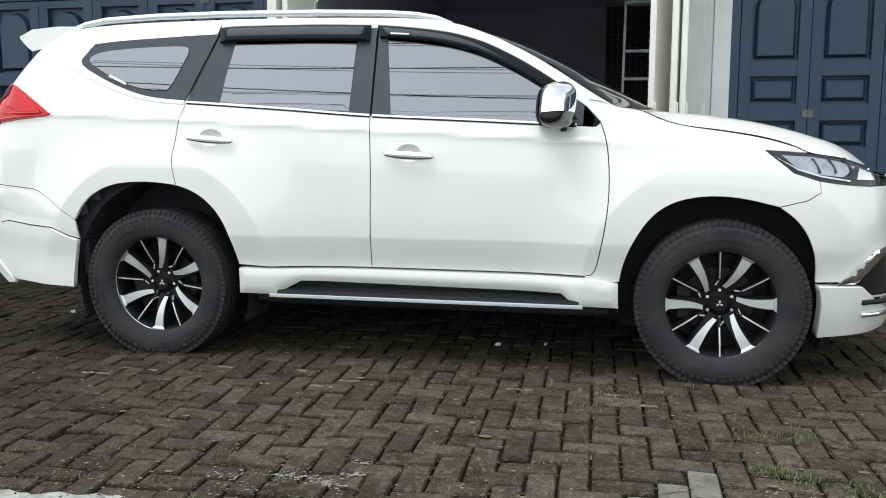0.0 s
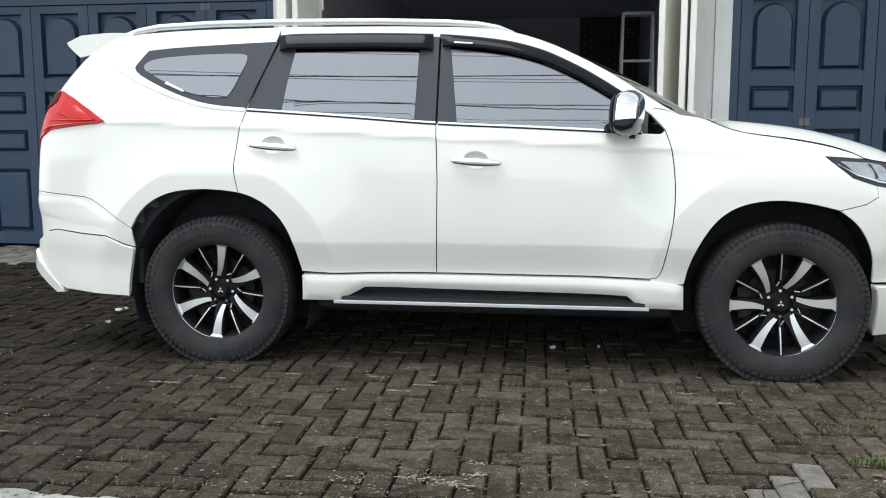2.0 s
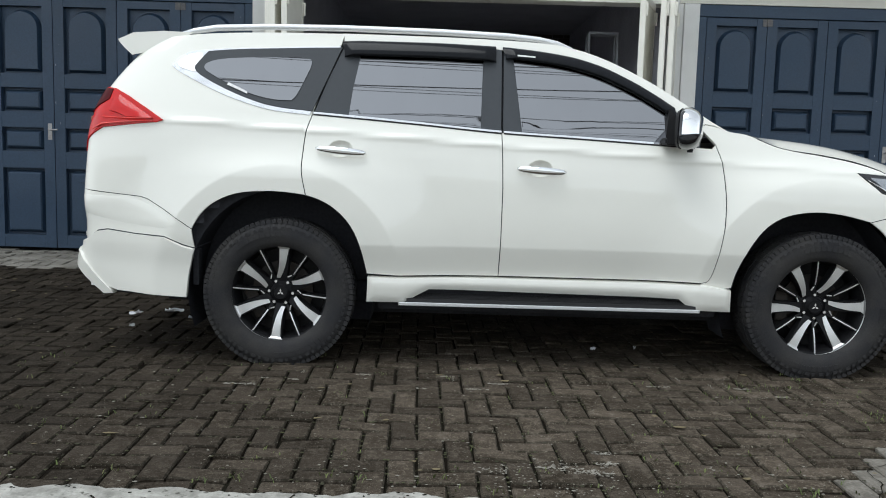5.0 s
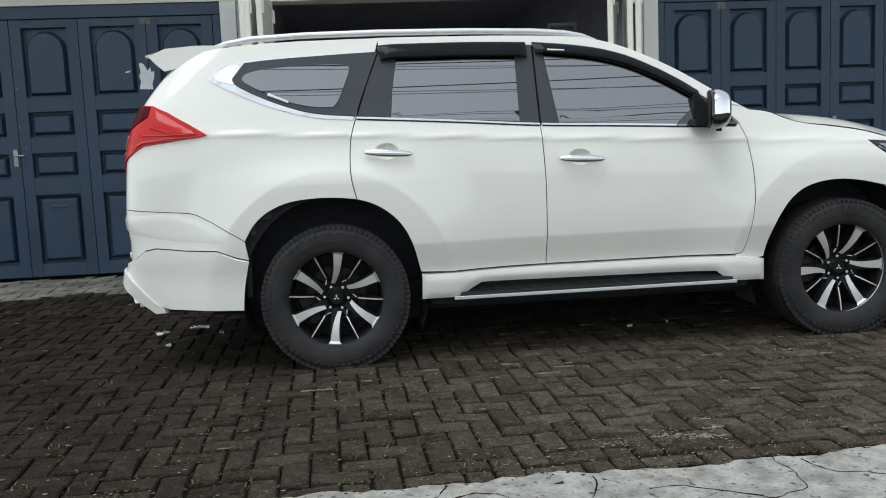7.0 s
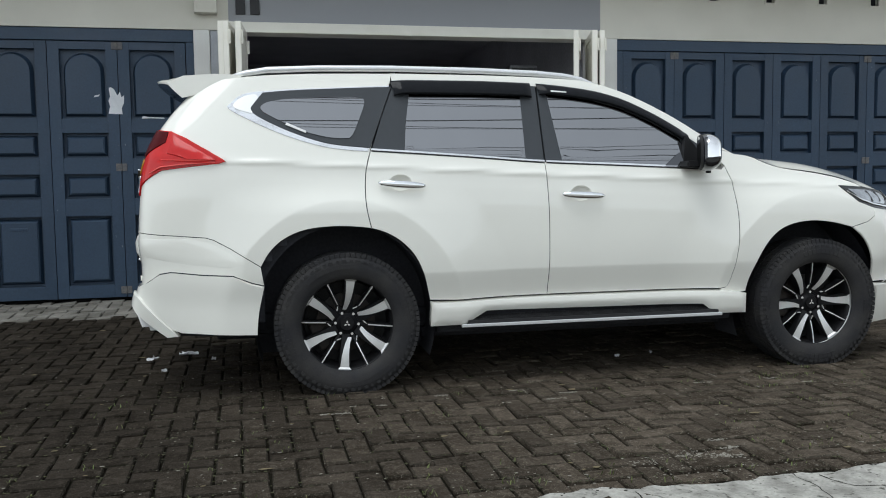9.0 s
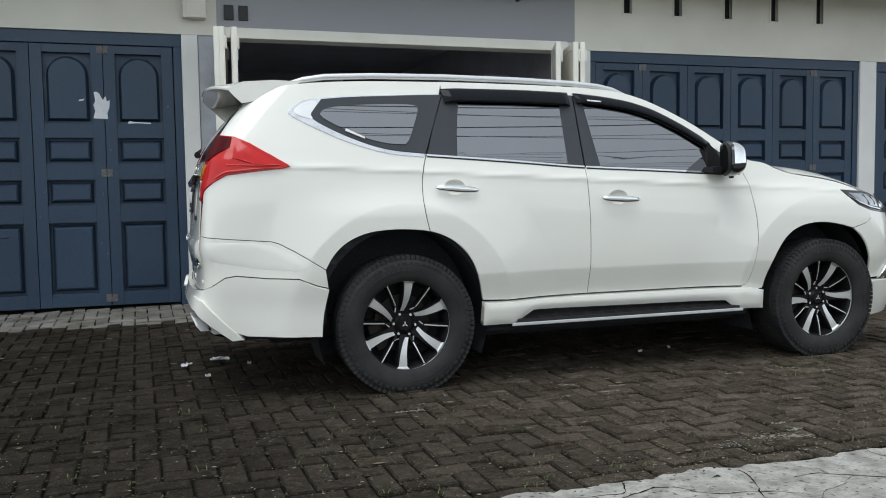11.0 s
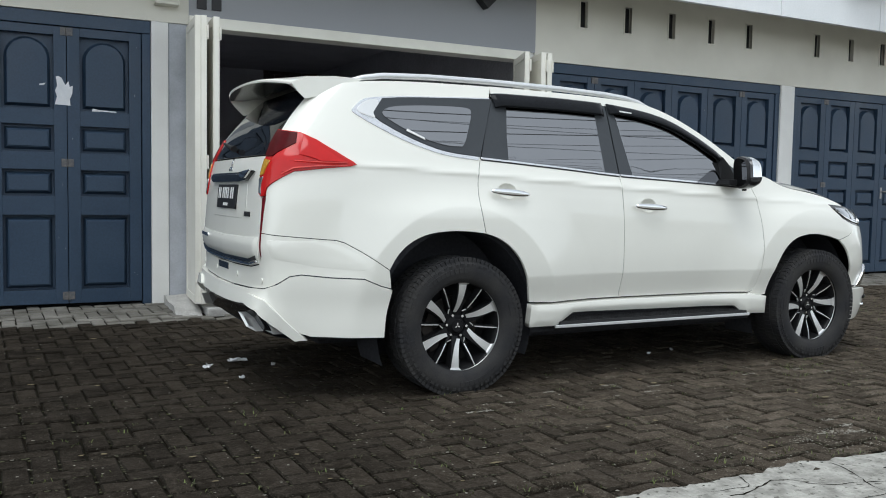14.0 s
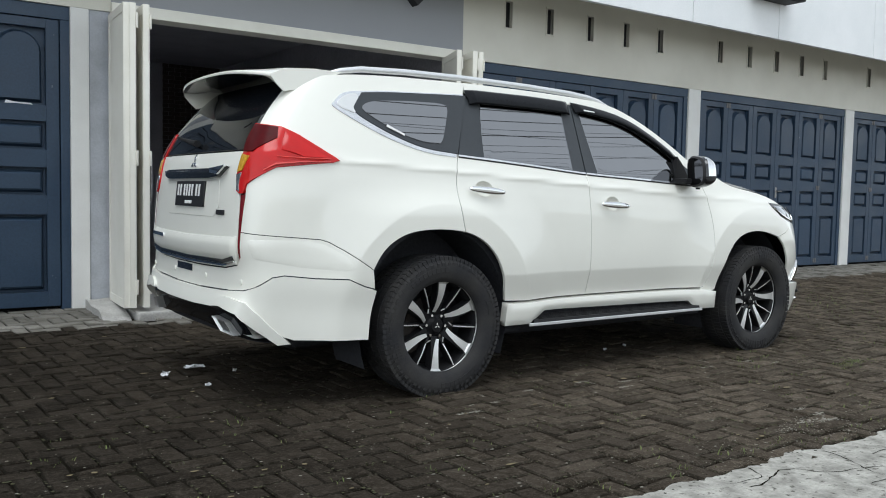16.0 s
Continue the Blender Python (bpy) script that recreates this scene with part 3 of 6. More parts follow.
                if np.min(np.linalg.norm(pts + k[:, None] * seg - q, axis=1)) > 0.006:
                    inner.append((float(q[0]), float(q[1])))
    allp = [Vector((float(p[0]), float(p[1]))) for p in list(pts) + inner]
    n = len(pts)
    edges = []
    for cs, cz, rs, rz in holes:
        allp = allp[:n] + [p for p in allp[n:] if ((p.x - cs) / rs) ** 2 + ((p.y - cz) / rz) ** 2 > 1.35]
        first = len(allp)
        allp += [Vector((cs + rs * math.cos(a), cz + rz * math.sin(a))) for a in np.linspace(0, 2 * math.pi, 24, endpoint=False)]
        edges += [(first + i, first + (i + 1) % 24) for i in range(24)]
    out = delaunay_2d_cdt(allp, edges, [list(range(n))], 1, 1e-6)
    verts2, faces = out[0], [tuple(f) for f in out[2]]
    for cs, cz, rs, rz in holes:
        faces = [f for f in faces if sum(((verts2[i].x - cs) / rs) ** 2 + ((verts2[i].y - cz) / rz) ** 2 > 1.01 for i in f) or len(f) > 3]
    verts, normals = [], []
    for v in verts2:
        nn = skin_normal(v.x, v.y)
        lift = proud + lean * max(0.0, 0.66 - v.y) / 0.3
        if bulge:
            q = np.array((v.x, v.y))
            k = np.clip(np.sum((q - pts) * seg, 1) / np.maximum(1e-12, np.sum(seg * seg, 1)), 0, 1)
            lift += bulge * smooth(0, ramp, float(np.min(np.linalg.norm(pts + k[:, None] * seg - q, axis=1))))
        verts.append(skin(v.x, v.y) + nn * lift)
        normals.append(nn)
    base = len(verts)
    for k in range(n):
        s, z = pts[k]
        nn = skin_normal(s, z)
        p = skin(s, z)
        a, b = pts[k - 1], pts[(k + 1) % n]
        along = (skin(*b) - skin(*a)).normalized()
        outn = along.cross(nn)
        lift = proud + lean * max(0.0, 0.66 - z) / 0.3
        verts += [p + nn * lift, p + nn * (lift - 0.35 * depth) + outn * 0.0012, p + nn * (lift - depth)]
        normals += [(nn + outn).normalized(), outn, outn]
    for k in range(n):
        a, b = base + 3 * k, base + 3 * ((k + 1) % n)
        faces += [(a, a + 1, b + 1, b), (a + 1, a + 2, b + 2, b + 1)]
    me = bpy.data.meshes.new(name)
    me.from_pydata(verts, [], faces)
    me.materials.append(mat)
    for p in me.polygons:
        p.use_smooth = True
    if not (bulge or lean):
        me.normals_split_custom_set_from_vertices(normals)
    ob = new(name, me)
    ob.parent = parent
    if label:
        ob["label"] = label
    return ob


def loft(name, lines, mat, parent, label="", smooth_it=True):
    bm = bmesh.new()
    vs = [[bm.verts.new(p) for p in line] for line in lines]
    for a, b in zip(vs, vs[1:]):
        for i in range(len(a) - 1):
            bm.faces.new((a[i], a[i + 1], b[i + 1], b[i]))
    return part(name, bm, mat, parent, label, smooth_it)


def both(name, outline, mat, parent, label="", **kw):
    panel(name, flip(outline), mat, parent, label, **kw)
    return panel(name, outline, mat, parent, label, **kw)


car = thing("car", "pearl white seven-seat sport utility car parked on dark pavers", "car", at=(-1.92, 5.89, 0))

REAR_ARCH = chaikin([(0.135, 0.900), (0.21, 0.878), (0.29, 0.832), (0.365, 0.755), (0.415, 0.65), (0.45, 0.50)])
FRONT_ARCH = chaikin([(2.345, 0.475), (2.362, 0.568), (2.405, 0.675), (2.48, 0.79), (2.58, 0.858), (2.73, 0.886), (2.88, 0.874), (3.03, 0.838)])
GAP_C = chaikin([(0.15, 1.312), (0.122, 1.227), (0.112, 1.136), (0.108, 1.02), (0.135, 0.900)])
GAP_A = chaikin([(2.18, 0.497), (2.23, 0.505), (2.258, 0.638), (2.28, 0.773), (2.29, 0.934), (2.275, 1.118), (2.24, 1.215)])
BELT = table([(-0.6, 1.36), (0.13, 1.318), (0.7, 1.279), (1.13, 1.246), (1.55, 1.227), (1.96, 1.207), (2.3, 1.19)])
ROOFLINE = table([(-0.72, 1.675), (-0.6, 1.706), (-0.4, 1.728), (-0.1, 1.742), (0.3, 1.747), (0.8, 1.744), (1.2, 1.734), (1.41, 1.720), (1.52, 1.699), (1.66, 1.654), (1.82, 1.581), (1.96, 1.505), (2.09, 1.422), (2.23, 1.331), (2.31, 1.285)])
WINTOP = table([(0.2, 1.68), (0.4, 1.695), (0.7, 1.695), (1.1, 1.685), (1.27, 1.672), (1.47, 1.645), (1.63, 1.603), (1.82, 1.517), (1.96, 1.435), (2.05, 1.375), (2.17, 1.29)])


def along(f, x0, x1, n=14):
    return [(x0 + (x1 - x0) * i / n, f(x0 + (x1 - x0) * i / n)) for i in range(n + 1)]


# doors, wings and quarter panels
front_door = S(*([(1.135, 0.499)] + [(1.14, 0.70), (1.142, 0.96), (1.138, 1.08), (1.13, 1.246)] + along(BELT, 1.13, 2.22) + GAP_A[::-1]))
rear_door = S(*(GAP_C + REAR_ARCH[1:] + [(0.6, 0.493), (1.135, 0.499), (1.14, 0.70), (1.142, 0.96), (1.138, 1.08), (1.13, 1.246)] + along(BELT, 1.13, 0.15)))
for sign in (-1, 1):
    turned = (lambda o: o) if sign == 1 else flip
    for nm, shape, (cx, cz) in (("front_door_panel", front_door, (1.332, 1.0665)), ("rear_door_panel", rear_door, (0.3025, 1.1395))):
        cs, half_width = sx(cx, cz), abs(sx(cx + 0.062, cz) - sx(cx - 0.062, cz)) / 2
        panel(nm, turned(shape), PAINT, car, shrink=0.003, depth=0.022, step=0.024, creased=True, holes=((sign * cs, cz, half_width, 0.043),))
    quarter = S(*(GAP_C[::-1] + [(0.192, 1.45), (0.283, 1.69)] + along(ROOFLINE, 0.297, -0.68)))
    quarter += T((-0.57, 1.655), (-0.59, 1.58), (-0.61, 1.50), (-0.635, 1.42), (-0.65, 1.30), (-0.69, 1.15), (-0.701, 1.08), (-0.693, 1.0), (-0.688, 0.9))
    quarter += S((-0.72, 0.868), (-0.68, 0.856), (-0.60, 0.812), (-0.445, 0.712))
    quarter += S(*chaikin([(-0.44, 0.72), (-0.40, 0.79), (-0.33, 0.855), (-0.22, 0.902), (-0.08, 0.916), (0.04, 0.912), (0.135, 0.900)]))
    panel("quarter_panel", turned(quarter), PAINT, car, shrink=0.003, depth=0.022, step=0.024, creased=True)
    wing = S(*(FRONT_ARCH + [(3.15, 0.868), (3.205, 0.903), (3.20, 0.953), (3.085, 0.99), (2.965, 1.088), (3.15, 1.076)]
               + chaikin([(3.10, 1.103), (2.97, 1.142), (2.8, 1.172), (2.6, 1.199), (2.5, 1.232), (2.42, 1.272), (2.32, 1.285)]) + [(2.24, 1.31), (2.19, 1.318), (2.165, 1.295)] + GAP_A[::-1] + [(2.2, 0.46)]))
    panel("front_wing", turned(wing), PAINT, car, shrink=0.003, depth=0.022, step=0.024, creased=True)
    # black strips that paint the shade in the gaps between the panels
    for line in (GAP_C, GAP_A, [(1.135, 0.499), (1.14, 0.70), (1.142, 0.96), (1.138, 1.08), (1.13, 1.246)],
                 [(-0.445, 0.712), (-0.60, 0.812), (-0.68, 0.856), (-0.72, 0.868), (-0.9, 0.885)], [(3.03, 0.838), (3.15, 0.868), (3.205, 0.903), (3.20, 0.953)]):
        bm = bmesh.new()
        fine = [(a[0] + (b[0] - a[0]) * k / 4, a[1] + (b[1] - a[1]) * k / 4) for a, b in zip(line, line[1:]) for k in range(4)] + [line[-1]]
        tube(bm, [skin(sign * sx(x, z), z) - skin_normal(sign * sx(x, z), z) * 0.0055 for x, z in fine], 0.0024, 6)
        part("gap_shade", bm, LINER, car, smooth=True)
    rail = S(*(along(WINTOP, 0.295, 2.17) + [(2.19, 1.32), (2.24, 1.312), (2.30, 1.288)] + along(ROOFLINE, 2.30, 0.29, 30)))
    panel("roof_side", turned(rail), PAINT, car, shrink=0.001)

# rear and front bumpers with the sill kit
KIT = [(-0.43, 0.612), (-0.49, 0.628), (-0.585, 0.668), (-0.75, 0.676), (-0.90, 0.692), (-0.955, 0.683)]
right = S((-0.445, 0.712), (-0.60, 0.812), (-0.68, 0.856), (-0.72, 0.868)) + T((-0.688, 0.9), (-0.685, 0.78), (-0.64, 0.735), (-0.5, 0.713), (-0.2, 0.705))
kit_line = S(*KIT) + T((-0.78, 0.645), (-0.72, 0.618), (-0.5, 0.602), (-0.2, 0.592))
panel("rear_bumper", right + flip(right)[::-1] + flip(kit_line) + kit_line[::-1], PAINT, car)
low = S((-0.47, 0.365), (-0.60, 0.370)) + C((-0.88, 0.384), (-0.98, 0.420), (-1.04, 0.465), (-1.075, 0.51)) + T((-0.54, 0.54), (-0.48, 0.535), (-0.44, 0.512), (-0.2, 0.505))
# Dark line along the kit's top edge, drawn for the shade of its gap.
bm = bmesh.new()
tube(bm, [skin(a, b + 0.002) + skin_normal(a, b) * 0.001 for a, b in flip(kit_line)[::-1] + kit_line][::-1], 0.0026, 6)
part("gap_shade", bm, LINER, car, smooth=True)
panel("rear_skirt", kit_line + flip(kit_line)[::-1] + flip(low) + low[::-1], PAINT, car, "white body-kit rear skirt", proud=0.014, depth=0.03, step=0.03, lean=0.042)
for turned in ((lambda o: o), flip):
    panel("bumper_facet", turned(T((-0.735, 0.868)) + S((-0.80, 0.866), (-0.70, 0.843), (-0.60, 0.79), (-0.545, 0.725), (-0.60, 0.710), (-0.82, 0.732)) + T((-0.765, 0.775))), PAINT, car, proud=0.0003, depth=0.002, bulge=0.002, ramp=0.02)
    panel("skirt_blade", turned(T((-0.47, 0.518), (-0.50, 0.55), (-0.56, 0.575), (-0.64, 0.578)) + C((-1.06, 0.565), (-1.0, 0.50), (-0.95, 0.43), (-0.90, 0.370), (-0.965, 0.366), (-1.01, 0.415), (-1.05, 0.47), (-1.078, 0.505)) + T((-0.56, 0.522))), PAINT, car, proud=0.032, depth=0.03, lean=0.03)
dif = C((-0.93, 0.375), (-1.0, 0.42), (-1.05, 0.475), (-1.08, 0.518)) + T((-0.5, 0.53), (-0.3, 0.515)), C((-0.95, 0.355)) + T((-0.70, 0.368), (-0.4, 0.385), (-0.2, 0.40))
panel("rear_diffuser", dif[0] + flip(dif[0])[::-1] + flip(dif[1]) + dif[1][::-1], VISOR, car, "gloss black diffuser", proud=0.003, depth=0.05)

nose_top = S((3.03, 0.838), (3.15, 0.868), (3.205, 0.903), (3.20, 0.953), (3.30, 0.938), (3.42, 0.928)) + [(END, 0.92)]
nose_low = [(END, 0.36), (END - 0.45, 0.40)] + S((3.46, 0.42), (3.39, 0.50), (3.21, 0.497)) + S(*chaikin([(3.205, 0.50), (3.20, 0.60), (3.165, 0.70), (3.11, 0.78), (3.03, 0.838)]))
both("front_bumper", nose_top + nose_low, PAINT, car)
lip = S((3.212, 0.487), (3.40, 0.484), (3.46, 0.42), (3.56, 0.335)) + [(END - 0.3, 0.34), (END, 0.34), (END, 0.27), (END - 0.4, 0.275)] + S((3.56, 0.285), (3.22, 0.25))
both("front_skirt", lip, PAINT, car, "white body-kit front lip", proud=0.035, depth=0.06)
both("chrome_trim", S((3.295, 0.49), (3.40, 0.60), (3.455, 0.645), (3.56, 0.668)) + [(END - 0.45, 0.70), (END - 0.45, 0.66)] + S((3.57, 0.635), (3.50, 0.612), (3.455, 0.57), (3.375, 0.49)), CHROME, car, "chrome bumper accent", proud=0.016, bulge=0.01)
both("intake", S((3.385, 0.485), (3.46, 0.57), (3.50, 0.61), (3.57, 0.63)) + [(END - 0.45, 0.655), (END, 0.66), (END, 0.40), (END - 0.45, 0.42)] + S((3.45, 0.43)), BLACKGLOSS, car, proud=0.004)
both("grille", [(END - 0.5, 0.71), (END, 0.69), (END, 0.97), (END - 0.55, 0.96)], BLACKGLOSS, car, proud=0.006)
for z in (0.78, 0.87, 0.95):
    both("grille_bar", [(END - 0.5, z), (END, z), (END, z + 0.025), (END - 0.5, z + 0.025)], CHROME, car, proud=0.007)
for z in (0.415, 0.36):
    pts = [skin(s, z) + skin_normal(s, z) * 0.04 for s in np.linspace(sx(3.40, z), 2 * END - sx(3.40, z), 24)]
    bm = bmesh.new()
    tube(bm, pts, 0.012)
    part("guard_bar", bm, BLACKPLASTIC if z > 0.4 else CHROME, car, smooth=True)

# headlamps and tail lamps
head = S(*chaikin([(2.965, 1.090), (3.08, 1.082), (3.18, 1.070), (3.32, 1.045), (3.46, 0.985)], 2)) + S(*chaikin([(3.50, 0.93), (3.40, 0.925), (3.27, 0.938), (3.17, 0.957), (3.08, 0.99), (2.965, 1.090)], 2))[:-1]
for sign in (-1, 1):
    turned = (lambda o: o) if sign == 1 else flip
    lamp = panel("headlamp", turned(head), BLACKGLOSS, car, "headlamp with a dark bezel and clear lens", proud=0.002)
    panel("lens", turned(S((3.03, 1.065), (3.16, 1.058), (3.28, 1.036), (3.36, 1.01), (3.30, 0.965), (3.17, 0.978), (3.09, 1.01))), LENS, lamp, proud=0.008, bulge=0.006)
    panel("lens", turned(S((3.375, 1.005), (3.43, 0.985), (3.45, 0.95), (3.36, 0.955))), CHROME, lamp, proud=0.008, bulge=0.006)
    for x in (3.155, 3.225, 3.30):
        panel("divider", turned(S((x, 1.050), (x + 0.014, 1.046), (x + 0.046, 0.984), (x + 0.034, 0.980))), BLACKGLOSS, lamp, proud=0.0145, depth=0.004)
    panel("light_bar", turned(S((3.0, 1.06), (3.10, 0.995), (3.2, 0.965), (3.33, 0.945), (3.33, 0.955), (3.2, 0.976), (3.1, 1.006))), CHROME, lamp, proud=0.01)
    # swept-back tail lamp with a tail that runs down beside the hatch
    red = S((-0.605, 1.262), (-0.70, 1.322), (-0.80, 1.383), (-0.875, 1.42)) + T((-0.60, 1.437), (-0.60, 1.36), (-0.62, 1.29), (-0.605, 1.17), (-0.622, 1.10), (-0.657, 1.085))
    red += T((-0.692, 1.09), (-0.708, 1.135)) + S((-0.985, 1.185), (-0.93, 1.216), (-0.78, 1.234), (-0.64, 1.249))
    tail = panel("tail_lamp", turned(red), RED, car, "glossy red wraparound tail lamp", proud=0.008, depth=0.02)
    panel("dark_lens", turned(T((-0.607, 1.432), (-0.605, 1.36), (-0.625, 1.292), (-0.70, 1.29)) + S((-0.905, 1.36), (-0.89, 1.415))), DARKRED, tail, proud=0.012)
    panel("lens_ridge", turned(S((-0.66, 1.268), (-0.78, 1.345), (-0.865, 1.398), (-0.90, 1.30), (-0.80, 1.272))), RED, tail, proud=0.012, bulge=0.006)
    panel("lens_ridge", turned(S((-0.70, 1.256), (-0.82, 1.262), (-0.95, 1.275), (-0.985, 1.21), (-0.92, 1.225), (-0.78, 1.240))), RED, tail, proud=0.012, bulge=0.006)
    panel("lower_lens", turned(T((-0.655, 1.083), (-0.664, 0.80), (-0.674, 0.745), (-0.686, 0.80), (-0.692, 1.0), (-0.699, 1.088))), MIDRED, tail, "narrow dark red strip beside the hatch", proud=-0.002)
    # Two pale strips paint the highlight lines on the red lens.
    panel("lens_highlight", turned(S((-0.66, 1.259), (-0.80, 1.252), (-0.93, 1.238), (-0.985, 1.205), (-0.985, 1.197), (-0.93, 1.229), (-0.80, 1.244), (-0.66, 1.254))), PALERED, tail, proud=0.0195, depth=0.004)
    panel("lens_highlight", turned(S((-0.66, 1.271), (-0.80, 1.273), (-0.925, 1.276), (-0.925, 1.270), (-0.80, 1.266), (-0.66, 1.266))), PALERED, tail, proud=0.0195, depth=0.004)
    panel("amber_lens", turned(T((-0.622, 1.284), (-0.69, 1.272), (-0.66, 1.20), (-0.613, 1.19))), AMBER, tail, proud=0.012, bulge=0.003)
    panel("clear_lens", turned(T((-0.611, 1.182), (-0.657, 1.192), (-0.645, 1.13), (-0.659, 1.095), (-0.628, 1.105))), LENS, tail, proud=0.012, bulge=0.003)

# side windows: black frames, mirror-film glass, chrome strips
for sign in (-1, 1):
    turned = (lambda o: o) if sign == 1 else flip
    frame_r = S(*(along(BELT, 0.155, 1.128) + along(WINTOP, 1.128, 0.30) + [(0.22, 1.50)]))
    frame_f = S(*(along(BELT, 1.135, 2.16) + along(WINTOP, 2.165, 1.135)))
    fr = panel("rear_window_frame", turned(frame_r), PILLAR, car, "satin black window frame")
    ff = panel("front_window_frame", turned(frame_f), PILLAR, car, "satin black window frame")
    panel("window_glass", turned(S((0.335, 1.312), (0.35, 1.45), (0.385, 1.645), (1.03, 1.640), (1.022, 1.265), (0.7, 1.286))), FILM, fr, "reflective tinted glass", proud=0.003, depth=0.006)
    panel("window_glass", turned(S((1.185, 1.635), (1.30, 1.628), (1.46, 1.60), (1.63, 1.553), (1.82, 1.468), (1.98, 1.372), (2.0, 1.32), (1.99, 1.212), (1.55, 1.235), (1.232, 1.251))), FILM, ff, "reflective tinted glass", proud=0.003, depth=0.006)
    for a, b in ((0.155, 1.128), (1.14, 2.13)):
        up, dn = along(lambda x: BELT(x) + 0.0075, a, b), along(lambda x: BELT(x) - 0.002, b, a)
        panel("belt_trim", turned(S(*(up + dn))), CHROME, car, "thin chrome belt strip", proud=0.006, shrink=0)
        # Black strip stands for the shaded gap under the chrome.
        up, dn = along(lambda x: BELT(x) - 0.002, a, b), along(lambda x: BELT(x) - 0.008, b, a)
        panel("belt_gap_line", turned(S(*(up + dn))), BLACKPLASTIC, car, proud=0.003, shrink=0)
    q_out = S(*(chaikin([(0.138, 1.306), (-0.06, 1.322), (-0.21, 1.362), (-0.36, 1.417), (-0.53, 1.50), (-0.605, 1.545), (-0.58, 1.57), (-0.53, 1.617), (-0.47, 1.632), (-0.41, 1.638)]) + [(-0.19, 1.655), (0.12, 1.670), (0.278, 1.676), (0.192, 1.46)]))
    quarter_frame = panel("quarter_window", turned(q_out), CHROME, car, "chrome edged rear quarter window", proud=0.004)
    panel("frame_infill", turned(S(*chaikin([(-0.47, 1.51), (-0.585, 1.545), (-0.52, 1.608), (-0.43, 1.625), (-0.44, 1.57), (-0.47, 1.51)]))), SATIN, quarter_frame, proud=0.008)
    panel("black_frame", turned(S(*(chaikin([(0.15, 1.325), (-0.06, 1.343), (-0.21, 1.388), (-0.36, 1.452), (-0.49, 1.525), (-0.45, 1.58), (-0.41, 1.628)]) + [(-0.19, 1.647), (0.12, 1.662), (0.288, 1.668), (0.204, 1.46)]))), PILLAR, quarter_frame, proud=0.009)
    panel("window_glass", turned(S(*(chaikin([(0.04, 1.375), (-0.06, 1.375), (-0.21, 1.412), (-0.36, 1.486), (-0.44, 1.535), (-0.39, 1.582), (-0.19, 1.600), (-0.01, 1.606), (0.10, 1.606), (0.145, 1.59), (0.10, 1.48), (0.065, 1.40), (0.04, 1.375)])[:-1]))), FILM, quarter_frame, "reflective tinted glass", proud=0.013, depth=0.006)
    panel("sticker", turned(S((-0.30, 1.448), (-0.29, 1.462), (-0.19, 1.417), (-0.19, 1.402))), WHITEINK, quarter_frame, proud=0.016, depth=0.002)
    # smoked rain visors over both side windows
    for xs, lo_d in (((0.285, 1.095), 0.075), ((1.13, 2.035), 0.055)):
        lines = []
        for i in range(41):
            t = i / 40
            x = xs[0] + (xs[1] - xs[0]) * t
            ends = smooth(0, 0.05, t) * (1 - 0.8 * smooth(0.93, 1.0, t)) if xs[0] > 1 else smooth(0, 0.05, t) * (1 - smooth(0.96, 1.0, t))
            row = []
            for d, up in ((-0.014, 0.002), (-0.008, 0.012), (0.006, 0.022), (0.6 * lo_d, 0.031), (lo_d - 0.008, 0.034), (lo_d, 0.030), (lo_d, 0.016)):
                xx = x + (0.015 * (1 - t) if i < 3 and d > 0.01 else 0)
                z = WINTOP(xx) - d
                q = sx(xx, z)
                row.append(skin(q, z) + skin_normal(q, z) * (0.002 + up * (0.35 + 0.65 * ends)))
            lines.append([Vector((p.x, p.y * sign, p.z)) for p in row])
        v = loft("rain_visor", lines, VISOR, car, "smoked black rain visor")
        if xs[0] > 1:
            panel("sticker", turned(S((1.205, 1.645), (1.30, 1.638), (1.30, 1.628), (1.205, 1.633))), WHITEINK, v, proud=0.036, depth=0.003)

# dark shell behind the gaps, floor and wheel housings
bm = bmesh.new()
cols = 150
rows = [0.34, 0.42, 0.5, 0.58, 0.66, 0.74, 0.82, 0.9, 0.98, 1.06, 1.16, 1.26, 1.36, 1.46, 1.56, 1.66, 1.70]
grid = []
for i in range(cols):
    s = -END + 2 * END * i / cols
    column = []
    for z in rows:
        p = skin(s, z)
        p.z = min(z, ROOFLINE(p.x) - 0.04)
        if p.x > 2.0:
            p.z = min(p.z, 0.98 if p.x > 2.85 else 1.10 if p.x > 2.35 else 1.2)
        q = Vector((p.x, p.y, p.z)) - skin_normal(s, z) * 0.03
        column.append(bm.verts.new(q))
    grid.append(column)
for i in range(cols):
    a, b = grid[i], grid[(i + 1) % cols]
    for j in range(len(rows) - 1):
        mid = (a[j].co + b[j + 1].co) / 2
        near_wheel = min(math.hypot(mid.x - cx, mid.z - cz) for cx, cz in WHEELS)
        if near_wheel > 0.57 or abs(mid.y) < 0.5:
            if not (mid.x > 2.3 and mid.z > 1.14):
                bm.faces.new((a[j], b[j], b[j + 1], a[j + 1]))
part("inner_shell", bm, LINER, car)
bm = bmesh.new()
box(bm, -0.75, 3.25, -0.55, 0.55, 0.30, 0.42, 0.03)
box(bm, 0.5, 2.3, -0.78, 0.78, 0.30, 0.44, 0.02)
box(bm, 0.45, 2.35, -0.58, 0.58, 0.245, 0.31, 0.02)
